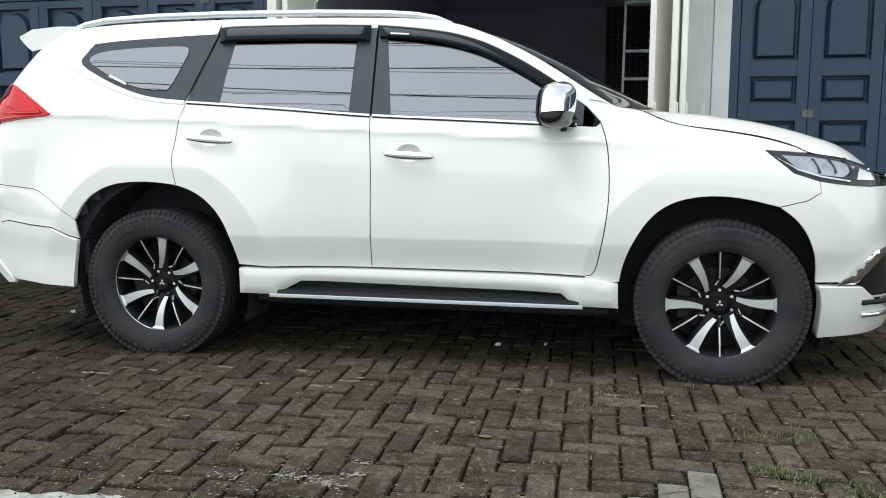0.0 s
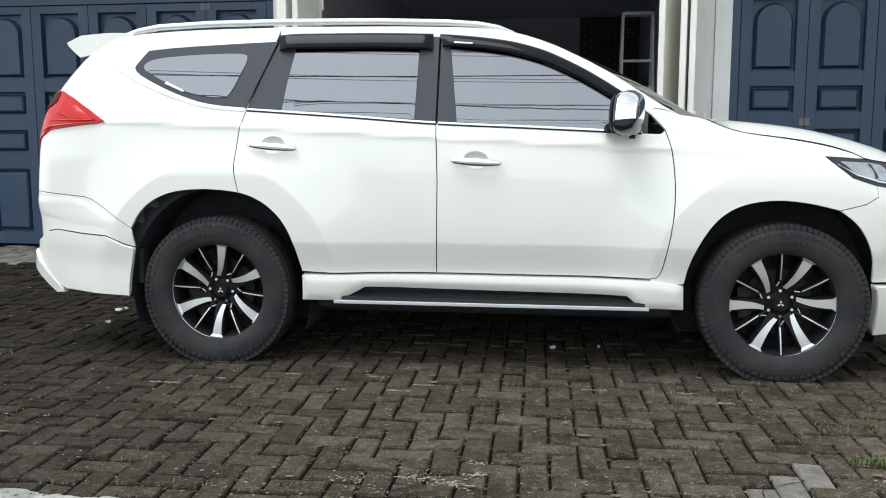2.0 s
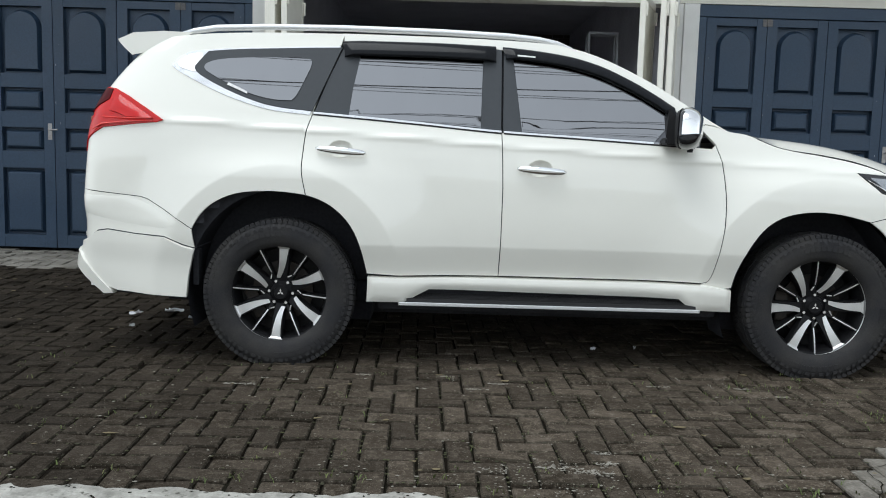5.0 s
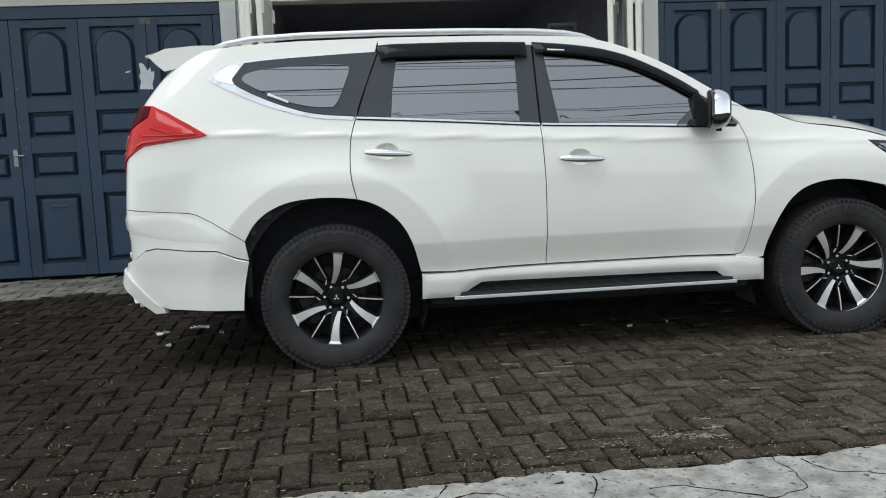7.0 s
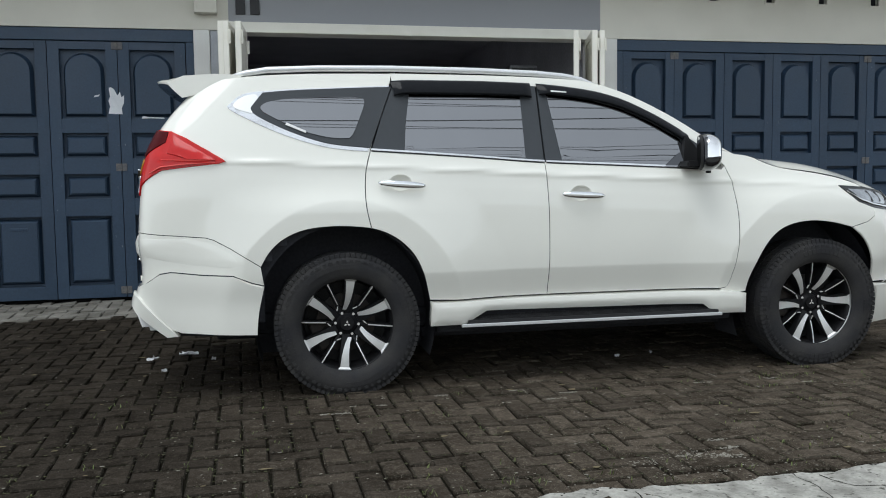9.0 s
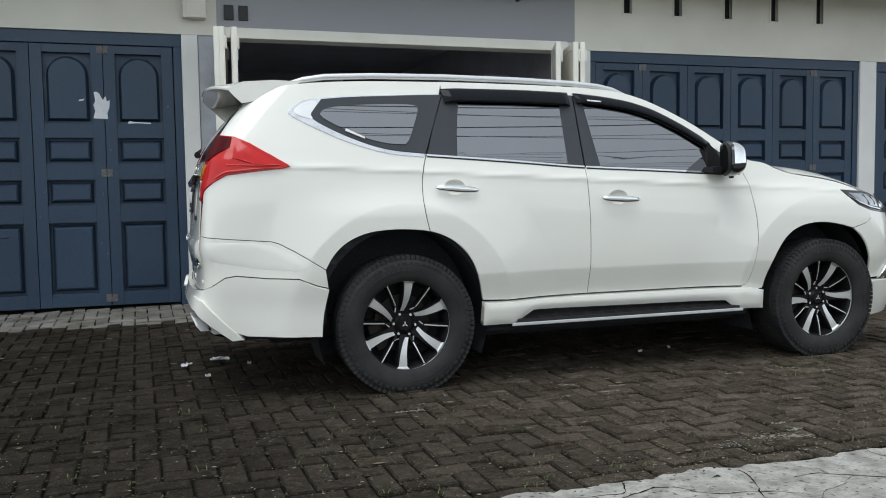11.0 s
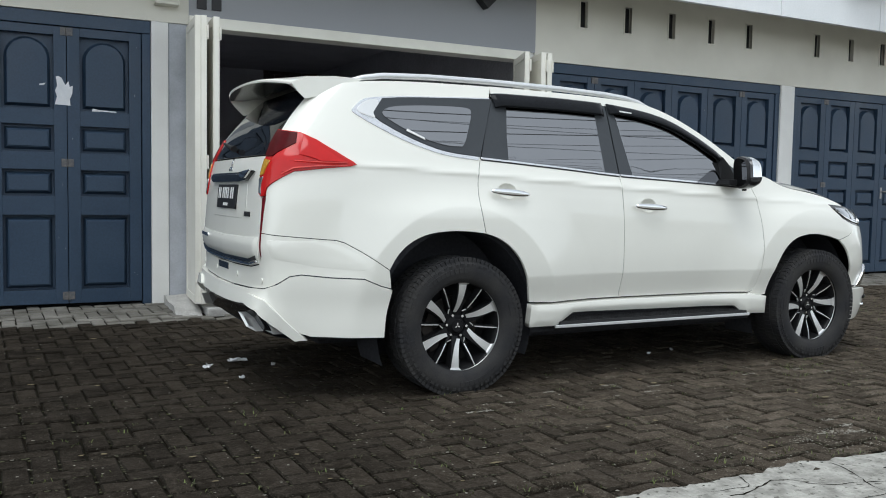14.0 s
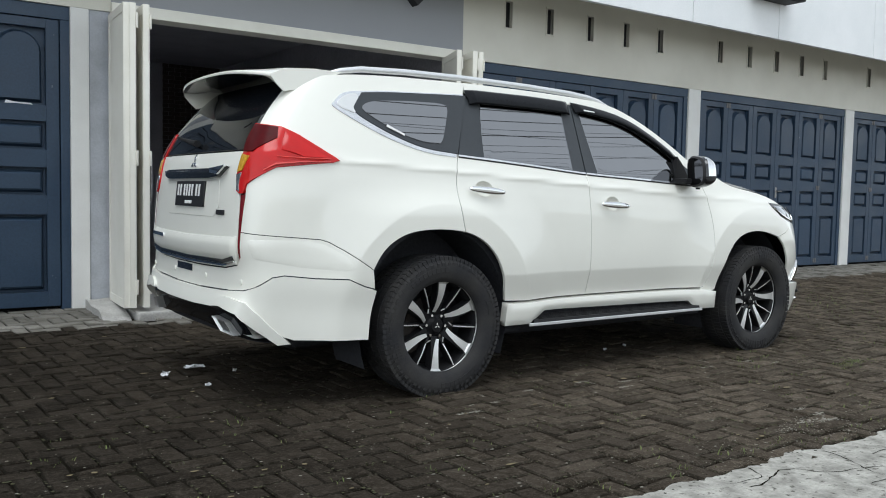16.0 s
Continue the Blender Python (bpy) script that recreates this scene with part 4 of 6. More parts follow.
box(bm, 2.5, 3.3, -0.42, 0.42, 0.24, 0.33, 0.02)
box(bm, -0.7, -0.3, -0.5, 0.5, 0.27, 0.32, 0.02)
tube(bm, [(0.0, -0.72, 0.37), (0.0, 0.72, 0.37)], 0.055, 12)
tube(bm, [(2.8, -0.72, 0.37), (2.8, 0.72, 0.37)], 0.045, 12)
tube(bm, [(-0.9, -0.45, 0.42), (-0.3, -0.45, 0.36), (2.0, -0.3, 0.33)], 0.035, 10)
part("underbody", bm, LINER, car)
for cx, cz in WHEELS:
    for side in (-1, 1):
        bm = bmesh.new()
        rim = []
        for i in range(29):
            a = math.radians(-22 + 224 * i / 28)
            p = (cx + 0.485 * math.cos(a), cz + 0.53 * math.sin(a))
            far = (cx + 0.58 * math.cos(a), cz + 0.61 * math.sin(a))
            rim.append((bm.verts.new((p[0], side * (0.835 if cx < 1 else 0.77), p[1])), bm.verts.new((p[0], side * 0.52, p[1])), bm.verts.new((far[0], side * 0.825, far[1]))))
        for (a, b, e), (c, d, f) in zip(rim, rim[1:]):
            bm.faces.new((a, b, d, c))
            if cx < 1 and min(a.co.z, c.co.z) > cz + 0.06:
                bm.faces.new((e, a, c, f))
        bm.faces.new([r[1] for r in rim])
        part("wheel_housing", bm, LINER, car)

# roof, windscreen and bonnet
lines = []
for i in range(33):
    x = -0.72 + (1.50 + 0.72) * i / 32
    z = ROOFLINE(x) - 0.004
    e = abs(skin(sx(x, z), z).y) - 0.004
    crown = 0.045 * smooth(-0.9, -0.3, x) * (1 - smooth(1.0, 1.8, x) * 0.6)
    lines.append([(x, e * k / 12, z + crown * (1 - abs(k / 12) ** 2.2)) for k in range(-12, 13)])
loft("roof", lines, PAINT, car)
lines = []
for i in range(17):
    x = 1.50 + (2.33 - 1.50) * i / 16
    z = ROOFLINE(x) - 0.012
    e = abs(skin(sx(x, z), z).y) - 0.015
    lines.append([(x + (0.10 + 0.10 * i / 16) * (1 - abs(k / 10) ** 2), e * k / 10, z + 0.012 * (1 - (k / 10) ** 2)) for k in range(-10, 11)])
loft("windscreen", lines, REARGLASS, car, "dark raked windscreen")
BONNET_EDGE = table([(2.32, 1.282), (2.42, 1.270), (2.5, 1.236), (2.6, 1.203), (2.8, 1.176), (2.97, 1.146), (3.10, 1.107), (3.16, 1.078), (3.3, 1.055), (3.42, 1.02)])
BONNET_TOP = table([(2.30, 1.292), (2.43, 1.277), (2.61, 1.262), (2.73, 1.25), (2.86, 1.234), (2.98, 1.213), (3.10, 1.182), (3.20, 1.150), (3.30, 1.115), (3.38, 1.07), (3.44, 1.02)])
lines = []
for i in range(29):
    x = 2.33 + (3.42 - 2.33) * i / 28
    ze, zt = BONNET_EDGE(x), BONNET_TOP(x)
    e = abs(skin(sx(x, ze), ze).y) - 0.006
    row = []
    for k in range(-14, 15):
        u = abs(k) / 14
        row.append((x + 0.05 * (1 - u * u) * smooth(2.9, 3.4, x), e * k / 14, ze + (zt - ze) * (1 - (max(0.0, u - 0.66) / 0.34) ** 1.5) - 0.012 * (1 - smooth(0.1, 0.75, u))))
    lines.append(row)
loft("bonnet", lines, PAINT, car)
lines = [[(2.33, 0.70 * k / 6, 1.26), (2.40, 0.70 * k / 6, 1.262), (2.46, 0.70 * k / 6, 1.24)] for k in range(-6, 7)]
loft("cowl", lines, BLACKPLASTIC, car)
for y in (-0.45, 0.15):
    bm = bmesh.new()
    tube(bm, [(2.38, y, 1.275), (2.33, y + 0.03, 1.325), (2.30, y + 0.45, 1.33)], 0.008, 6)
    part("wiper", bm, BLACKPLASTIC, car)
for side in (-1, 1):
    pts = [(x, side * (abs(skin(sx(x, ROOFLINE(x)), ROOFLINE(x)).y) - 0.022), ROOFLINE(x) + h) for x, h in
           ((-0.58, 0.006), (-0.50, 0.018), (-0.38, 0.028), (-0.1, 0.029), (0.3, 0.029), (0.8, 0.027), (1.15, 0.024), (1.32, 0.019), (1.42, 0.010), (1.50, -0.004))]
    bm = bmesh.new()
    tube(bm, pts, [0.012, 0.016, 0.017, 0.017, 0.017, 0.017, 0.017, 0.016, 0.014, 0.01], 10)
    part("roof_rail", bm, ALU, car, "silver roof rail", smooth=True)

# hatch with its glass, spoiler, handle bar and badges
hatch = panel("hatch", T((0.642, 0.738), (0.5, 0.717), (0.2, 0.709), (-0.2, 0.709), (-0.5, 0.717), (-0.642, 0.738), (-0.661, 0.80), (-0.651, 1.07), (-0.618, 1.11), (-0.602, 1.18), (-0.616, 1.30), (0.616, 1.30), (0.602, 1.18), (0.618, 1.11), (0.651, 1.07), (0.661, 0.80)), PAINT, car)
panel("rear_window", T((-0.618, 1.306), (0.618, 1.306), (0.632, 1.42), (0.607, 1.50), (0.587, 1.58), (0.567, 1.655), (0.5, 1.69), (-0.5, 1.69), (-0.567, 1.655), (-0.587, 1.58), (-0.607, 1.50), (-0.632, 1.42)), REARGLASS, hatch, "dark tinted rear window")
panel("crease_panel", T((0.645, 0.76), (0.5, 0.745), (-0.5, 0.745), (-0.645, 0.76), (-0.655, 0.88), (-0.5, 0.872), (0, 0.865), (0.5, 0.872), (0.655, 0.88)), PAINT, hatch, proud=0.004, depth=0.008, bulge=0.012)
panel("dark_strip", T((0.64, 0.757), (0.5, 0.737), (0, 0.731), (-0.5, 0.737), (-0.625, 0.760), (-0.625, 0.785), (-0.5, 0.760), (0, 0.752), (0.5, 0.760), (0.64, 0.780)), BLACKGLOSS, hatch, "gloss black strip along the hatch's edge", proud=0.014, depth=0.018)
panel("chrome_strip", T((0.64, 0.742), (0.5, 0.722), (0, 0.714), (-0.5, 0.722), (-0.625, 0.745), (-0.625, 0.757), (-0.5, 0.737), (0, 0.731), (0.5, 0.737), (0.64, 0.757)), CHROME, hatch, "chrome strip along the hatch's edge", proud=0.012, depth=0.016)
panel("tow_cover", T((0.20, 0.70), (-0.05, 0.70), (-0.05, 0.66), (0.20, 0.66)), BLACKGLOSS, car, proud=0.004)
garnish = panel("handle_bar", T((0.46, 1.205), (0.38, 1.214), (-0.30, 1.214), (-0.50, 1.222), (-0.40, 1.168), (-0.28, 1.160), (0.36, 1.160), (0.44, 1.175)), BLACKGLOSS, hatch, "gloss black handle bar over the number plate", proud=0.022, depth=0.03, bulge=0.012)
panel("chrome_tip", T((-0.32, 1.212), (-0.51, 1.225), (-0.42, 1.178), (-0.33, 1.185)), CHROME, garnish, proud=0.036)
panel("recess", T((0.42, 1.155), (-0.40, 1.155), (-0.42, 1.02), (-0.36, 0.965), (0.36, 0.965), (0.42, 1.02)), PAINT, hatch, proud=0.002, depth=0.004)
plate = panel("number_plate", T((0.225, 1.150), (-0.225, 1.150), (-0.225, 1.012), (0.225, 1.012)), BLACKSIGN, hatch, "black number plate with white marks", proud=0.012, depth=0.012)
for a in (0.19, 0.148, 0.085, 0.043, 0.001, -0.041, -0.104, -0.146):
    b = a - 0.026
    panel("mark", T((a, 1.133), (b, 1.133), (b, 1.068), (a, 1.068)), WHITEINK, plate, proud=0.0145, depth=0.002)
panel("mark", T((0.05, 1.045), (-0.06, 1.045), (-0.06, 1.026), (0.05, 1.026)), WHITEINK, plate, proud=0.0145, depth=0.002)
panel("badge", T((-0.40, 1.005), (-0.50, 1.005), (-0.50, 0.978), (-0.40, 0.978)), BLACKSIGN, hatch, "small dark badge", proud=0.007, depth=0.006)
panel("badge", T((0.60, 0.856), (0.38, 0.851), (0.38, 0.828), (0.60, 0.834)), CHROME, hatch, "small chrome lettering shown as a bar", proud=0.022, depth=0.006)
for k in range(3):
    a = math.radians(90 + 120 * k)
    dx, dz = math.cos(a) * 0.022, math.sin(a) * 0.022
    px, pz = -dz * 0.55, dx * 0.55
    panel("emblem", T((0, 1.25), (dx + px, 1.25 + dz + pz), (2.1 * dx, 1.25 + 2.1 * dz), (dx - px, 1.25 + dz - pz)), CHROME, hatch, "plain chrome emblem", proud=0.008, depth=0.006, shrink=0.0008)
for y in (-0.68, -0.25, 0.25, 0.68):
    bm = bmesh.new()
    p, nn = skin(sy(y, 0.655), 0.655), skin_normal(sy(y, 0.655), 0.655)
    tube(bm, [p, p + nn * 0.006], 0.014, 14)
    part("parking_sensor", bm, PAINT, car)
bm = bmesh.new()
p0 = skin(0.0, 1.345) + skin_normal(0, 1.345) * 0.025
tube(bm, [p0, p0 + Vector((0, 0.0, 0.0)) + Vector((0.0, 0.06, 0.006)), skin(sy(0.45, 1.40), 1.40) + skin_normal(0, 1.40) * 0.02], [0.02, 0.016, 0.006], 8)
part("wiper", bm, BLACKPLASTIC, hatch, "rear wiper")


def spoiler_row(y):
    """Section of the spoiler: a thin shell in the middle, whose ends run down to the rear pillars."""
    e = abs(y) / 0.645
    back = -1.0 + 0.10 * e ** 3
    zt, drop, fin = 1.762 - 0.032 * e * e, 0.012 * e ** 4, smooth(0.86, 0.99, e)

    def between(a, b):
        return (a[0] + (b[0] - a[0]) * fin, y, a[1] + (b[1] - a[1]) * fin)
    top = [(-0.50, y, zt - 0.002), (-0.66, y, zt + 0.002), (-0.82, y, zt - 0.010), (back + 0.02, y, zt - 0.026 - drop), (back, y, zt - 0.034 - drop), (back + 0.004, y, zt - 0.046 - drop)]
    under = [top[-1], between((back + 0.09, zt - 0.050), (-0.868, 1.640)), between((-0.77, 1.706), (-0.828, 1.604)), between((-0.68, 1.70), (-0.70, 1.63))]
    return top, under


steps = [0.645 * k / 40 for k in range(-40, 41)]
spoiler = loft("spoiler", [spoiler_row(y)[0] for y in steps], PAINT, car, "white roof spoiler")
loft("underside", [spoiler_row(y)[1] for y in steps if abs(y) <= 0.56], BLACKGLOSS, spoiler, "gloss black underside")
for side in (-1, 1):
    ends = [side * (0.5595 + 0.0855 * k / 8) for k in range(9)]
    loft("spoiler_fin", [spoiler_row(y)[1] for y in ends], PAINT, spoiler)
    bm = bmesh.new()
    top, under = spoiler_row(side * 0.645)
    bm.faces.new([bm.verts.new(p) for p in top + under[1:]])
    part("spoiler_end", bm, PAINT, spoiler)

# exhaust finishers
for side in (-1, 1):
    bm = bmesh.new()
    for k, (a, b) in enumerate(((0.46, 0.58), (0.60, 0.71))):
        back = -1.075 + 0.6 * max(0, a - 0.45) ** 1.2
        ring = [(back, a, 0.468), (back + 0.02, b, 0.452), (back + 0.05, b + 0.045, 0.385), (back + 0.03, a + 0.045, 0.395)]
        outer, inner = [], []
        c = sum((Vector(p) for p in ring), Vector()) / 4
        for p in ring:
            p = Vector(p)
            outer.append(bm.verts.new((p.x + 0.25 * 0, side * p.y, p.z)))
            q = c + (p - c) * 0.78
            inner.append(bm.verts.new((q.x + 0.012, side * q.y, q.z)))
        deep = [bm.verts.new((v.co.x + 0.2, v.co.y, v.co.z)) for v in outer]
        for i in range(4):
            j = (i + 1) % 4
            bm.faces.new((outer[i], outer[j], inner[j], inner[i]))
            bm.faces.new((outer[i], deep[i], deep[j], outer[j]))
    part("exhaust_finisher", bm, SATIN, car, "angular chrome twin exhaust finisher").location = (-0.057, 0, 0)

# sills, side steps and mud flaps
for side, turned in ((1, lambda o: o), (-1, flip)):
    sill = S((0.455, 0.488), (0.6, 0.486), (1.13, 0.492), (2.2, 0.490), (2.34, 0.47), (2.345, 0.352), (2.15, 0.355), (2.08, 0.41), (1.4, 0.417), (0.77, 0.425), (0.64, 0.357), (0.45, 0.357))
    panel("sill_kit", turned(sill), PAINT, car, "white body-kit sill", proud=0.02, depth=0.05, bulge=0.012)
    bm = bmesh.new()
    y = -side
    prism(bm, [(y * 0.74, 0.345), (y * 0.885, 0.350), (y * 0.89, 0.362), (y * 0.885, 0.378), (y * 0.74, 0.40)], "x", 0.66, 2.16)
    step = part("side_step", bm, BLACKPLASTIC, car, "black ribbed side step with a bright edge")
    bm = bmesh.new()
    box(bm, 0.62, 2.18, y * 0.886, y * 0.896, 0.344, 0.362, 0.003)
    part("step_edge", bm, ALU, step)
    for k in range(5):
        bm = bmesh.new()
        box(bm, 0.72, 2.10, y * (0.79 + 0.018 * k), y * (0.80 + 0.018 * k), 0.392 - 0.003 * k, 0.397 - 0.003 * k)
        part("rib", bm, BLACKPLASTIC, step)
    for x0, z0 in ((-0.45, 0.27),):
        bm = bmesh.new()
        box(bm, x0 - 0.012, x0 + 0.02, y * 0.75, y * 0.82, z0 + 0.14, 0.60, 0.008)
        part("mud_flap", bm, LINER, car)

# door handles and mirrors
for side in (-1, 1):
    for x0, x1, z0, z1 in ((0.18, 0.435, 1.139, 1.120), (1.212, 1.462, 1.063, 1.050)):
        def on(x, z, d):
            p = skin(sx(x, z), z)
            return Vector((p.x, side * (abs(p.y) + d), p.z))
        n = 14
        pts = [on(x0 + (x1 - x0) * i / n, z0 + (z1 - z0) * i / n, 0.014 + 0.026 * math.sin(math.pi * min(1, max(0, i / n * 1.1 - 0.05))) ** 0.6) for i in range(n + 1)]
        bm = bmesh.new()
        tube(bm, pts, [0.008 + 0.0125 * math.sin(math.pi * i / n) ** 0.5 for i in range(n + 1)], 12)
        bmesh.ops.scale(bm, vec=(1, 0.6, 1), verts=bm.verts, space=Matrix.Translation((0, -pts[n // 2].y, 0)))
        handle = part("door_handle", bm, CHROME, car, "chrome pull handle", smooth=True)
        bm = bmesh.new()
        cx, cz = (x0 + x1) / 2 - 0.005, (z0 + z1) / 2
        ring = [bm.verts.new(on(cx + 0.065 * math.cos(a), cz + 0.010 + 0.046 * math.sin(a), 0.0012)) for a in np.linspace(0, 2 * math.pi, 24, endpoint=False)]
        ring2 = [bm.verts.new(on(cx + 0.045 * math.cos(a), cz + 0.010 + 0.030 * math.sin(a), -0.024)) for a in np.linspace(0, 2 * math.pi, 24, endpoint=False)]
        for i in range(24):
            bm.faces.new((ring[i], ring[(i + 1) % 24], ring2[(i + 1) % 24], ring2[i]))
        bm.faces.new(ring2)
        part("handle_cup", bm, PAINT, handle, "recessed white cup", smooth=True)
        if x0 > 1:
            for k, mat in ((0.028, CHROME), (0.085, BLACKPLASTIC)):
                p = on(x0 + k, z0 - 0.002, 0.034)
                bm = bmesh.new()
                tube(bm, [p, p + Vector((0, side * 0.004, 0))], 0.007, 12)
                part("key_button", bm, mat, handle)
    # mirror: body, chrome cap, glass and foot
    mirror = new("door_mirror")
    mirror.parent = car
    mirror.location = (-0.037, 0, 0)
    mirror["label"] = "door mirror with a chrome cap on a black foot"
    centre, toe = Vector((2.092, side * 0.958, 1.288)), math.radians(22)
    outward = Vector((-math.sin(toe), side * math.cos(toe), 0))
    ahead = Vector((math.cos(toe), side * math.sin(toe), 0))

    def at(u, w, z):
        return centre + outward * u + ahead * w + Vector((0, 0, z))
    bm = bmesh.new()
    bmesh.ops.create_uvsphere(bm, u_segments=32, v_segments=20, radius=1.0)
    side_of = {}
    for v in bm.verts:
        q = Vector([math.copysign(abs(c) ** 0.56, c) for c in v.co])
        k = 1 - 0.22 * max(0, q.x)
        lean = 0.016 * q.z
        v.co = at((0.116 * q.y * k - lean) , max(-0.052, 0.062 * q.x), 0.104 * q.z * k * (1 - 0.14 * q.y))
        side_of[v] = (q.x > -0.45 and q.z > -0.38)
    cap_faces = [f for f in bm.faces if all(side_of[v] for v in f.verts)]
    cap = bmesh.new()
    made = {}
    for f in cap_faces:
        cap.faces.new([made.setdefault(v, cap.verts.new(v.co)) if v not in made else made[v] for v in f.verts])
    bmesh.ops.delete(bm, geom=cap_faces, context="FACES")
    for loose in [v for v in cap.verts if not v.link_faces]:
        cap.verts.remove(loose)
    part("mirror_housing", bm, BLACKGLOSS, mirror, "gloss black lower housing", smooth=True)
    part("mirror_cap", cap, CHROME, mirror, "chrome mirror cap", smooth=True)
    ring = []
    for a in np.linspace(0, 2 * math.pi, 32, endpoint=False):
        c, d = math.copysign(abs(math.cos(a)) ** 0.6, math.cos(a)), math.copysign(abs(math.sin(a)) ** 0.6, math.sin(a))
        ring.append((c, d))
    bm = bmesh.new()
    outer = [bm.verts.new(at(0.112 * c - 0.015 * d, -0.045, 0.1 * d * (1 - 0.14 * c))) for c, d in ring]
    inner = [bm.verts.new(at(0.101 * c - 0.014 * d, -0.060, 0.089 * d * (1 - 0.14 * c))) for c, d in ring]
    for i in range(32):
        bm.faces.new((outer[i], outer[(i + 1) % 32], inner[(i + 1) % 32], inner[i]))
    part("mirror_rim", bm, BLACKPLASTIC, mirror)
    bm = bmesh.new()
    bm.faces.new([bm.verts.new(at(0.100 * c - 0.014 * d, -0.0585, 0.088 * d * (1 - 0.14 * c))) for c, d in ring])
    part("mirror_glass", bm, FILM, mirror)
    bm = bmesh.new()
    tube(bm, [at(-0.06, 0.0, -0.08), at(-0.06, 0.0, -0.118)], [0.02, 0.014], 12)
    part("mirror_camera", bm, BLACKPLASTIC, mirror)
    bm = bmesh.new()
    prism(bm, [(1.99, 1.205), (2.165, 1.198), (2.15, 1.235), (2.06, 1.245), (1.99, 1.24)], "y", side * 0.77, side * 0.90)
    bmesh.ops.bevel(bm, geom=list(bm.edges), offset=0.008, segments=2, affect="EDGES")
    part("mirror_foot", bm, BLACKPLASTIC, mirror)
    bm = bmesh.new()
    prism(bm, [(2.015, 1.207), (2.185, 1.203), (2.165, 1.235), (2.08, 1.345), (2.03, 1.39)], "y", side * 0.755, side * 0.79)
    part("mirror_sail", bm, BLACKPLASTIC, mirror)


# ---- wheels ----
BRAKE = material("rusty_brake_steel", (0.03, 0.027, 0.025), 0.6, 0.3, second=(0.05, 0.035, 0.025), scale=20, amount=0.6, fine=120)
def lathe(bm, profile, n=72):
    """profile: (radius, y) pairs turned about the y axis."""
    rings = [[bm.verts.new((r * math.cos(2 * math.pi * k / n), y, r * math.sin(2 * math.pi * k / n))) for k in range(n)] for r, y in profile]
    for a, b in zip(rings, rings[1:]):
        for k in range(n):
            bm.faces.new((a[k], a[(k + 1) % n], b[(k + 1) % n], b[k]))


def wedge(bm, a, r0, r1, w0, w1, y0, y1, depth, bend=0.0, draft=0.004):
    """A spoke from r0 to r1 at angle a with its face at y0 (hub) to y1 (rim)."""
    def at(r, off, y):
        c, d = math.cos(a), math.sin(a)
        return (r * c - off * d, y, r * d + off * c)
    n = 5
    fr, bk = [], []
    for i in range(n + 1):
        t = i / n
        r, w, y = r0 + (r1 - r0) * t, w0 + (w1 - w0) * t, y0 + (y1 - y0) * t - 0.006 * math.sin(math.pi * t)
        o = bend * (1 - t) ** 3
        fr.append((bm.verts.new(at(r, o - w / 2, y)), bm.verts.new(at(r, o + w / 2, y))))
        bk.append((bm.verts.new(at(r, o - w / 2 - draft, y + depth)), bm.verts.new(at(r, o + w / 2 + draft, y + depth))))
    for i in range(n):
        bm.faces.new((fr[i][0], fr[i][1], fr[i + 1][1], fr[i + 1][0]))
        bm.faces.new((fr[i][0], fr[i + 1][0], bk[i + 1][0], bk[i][0]))
        bm.faces.new((fr[i][1], bk[i][1], bk[i + 1][1], fr[i + 1][1]))
    bm.faces.new((fr[n][0], fr[n][1], bk[n][1], bk[n][0]))
    bm.faces.new((fr[0][0], bk[0][0], bk[0][1], fr[0][1]))


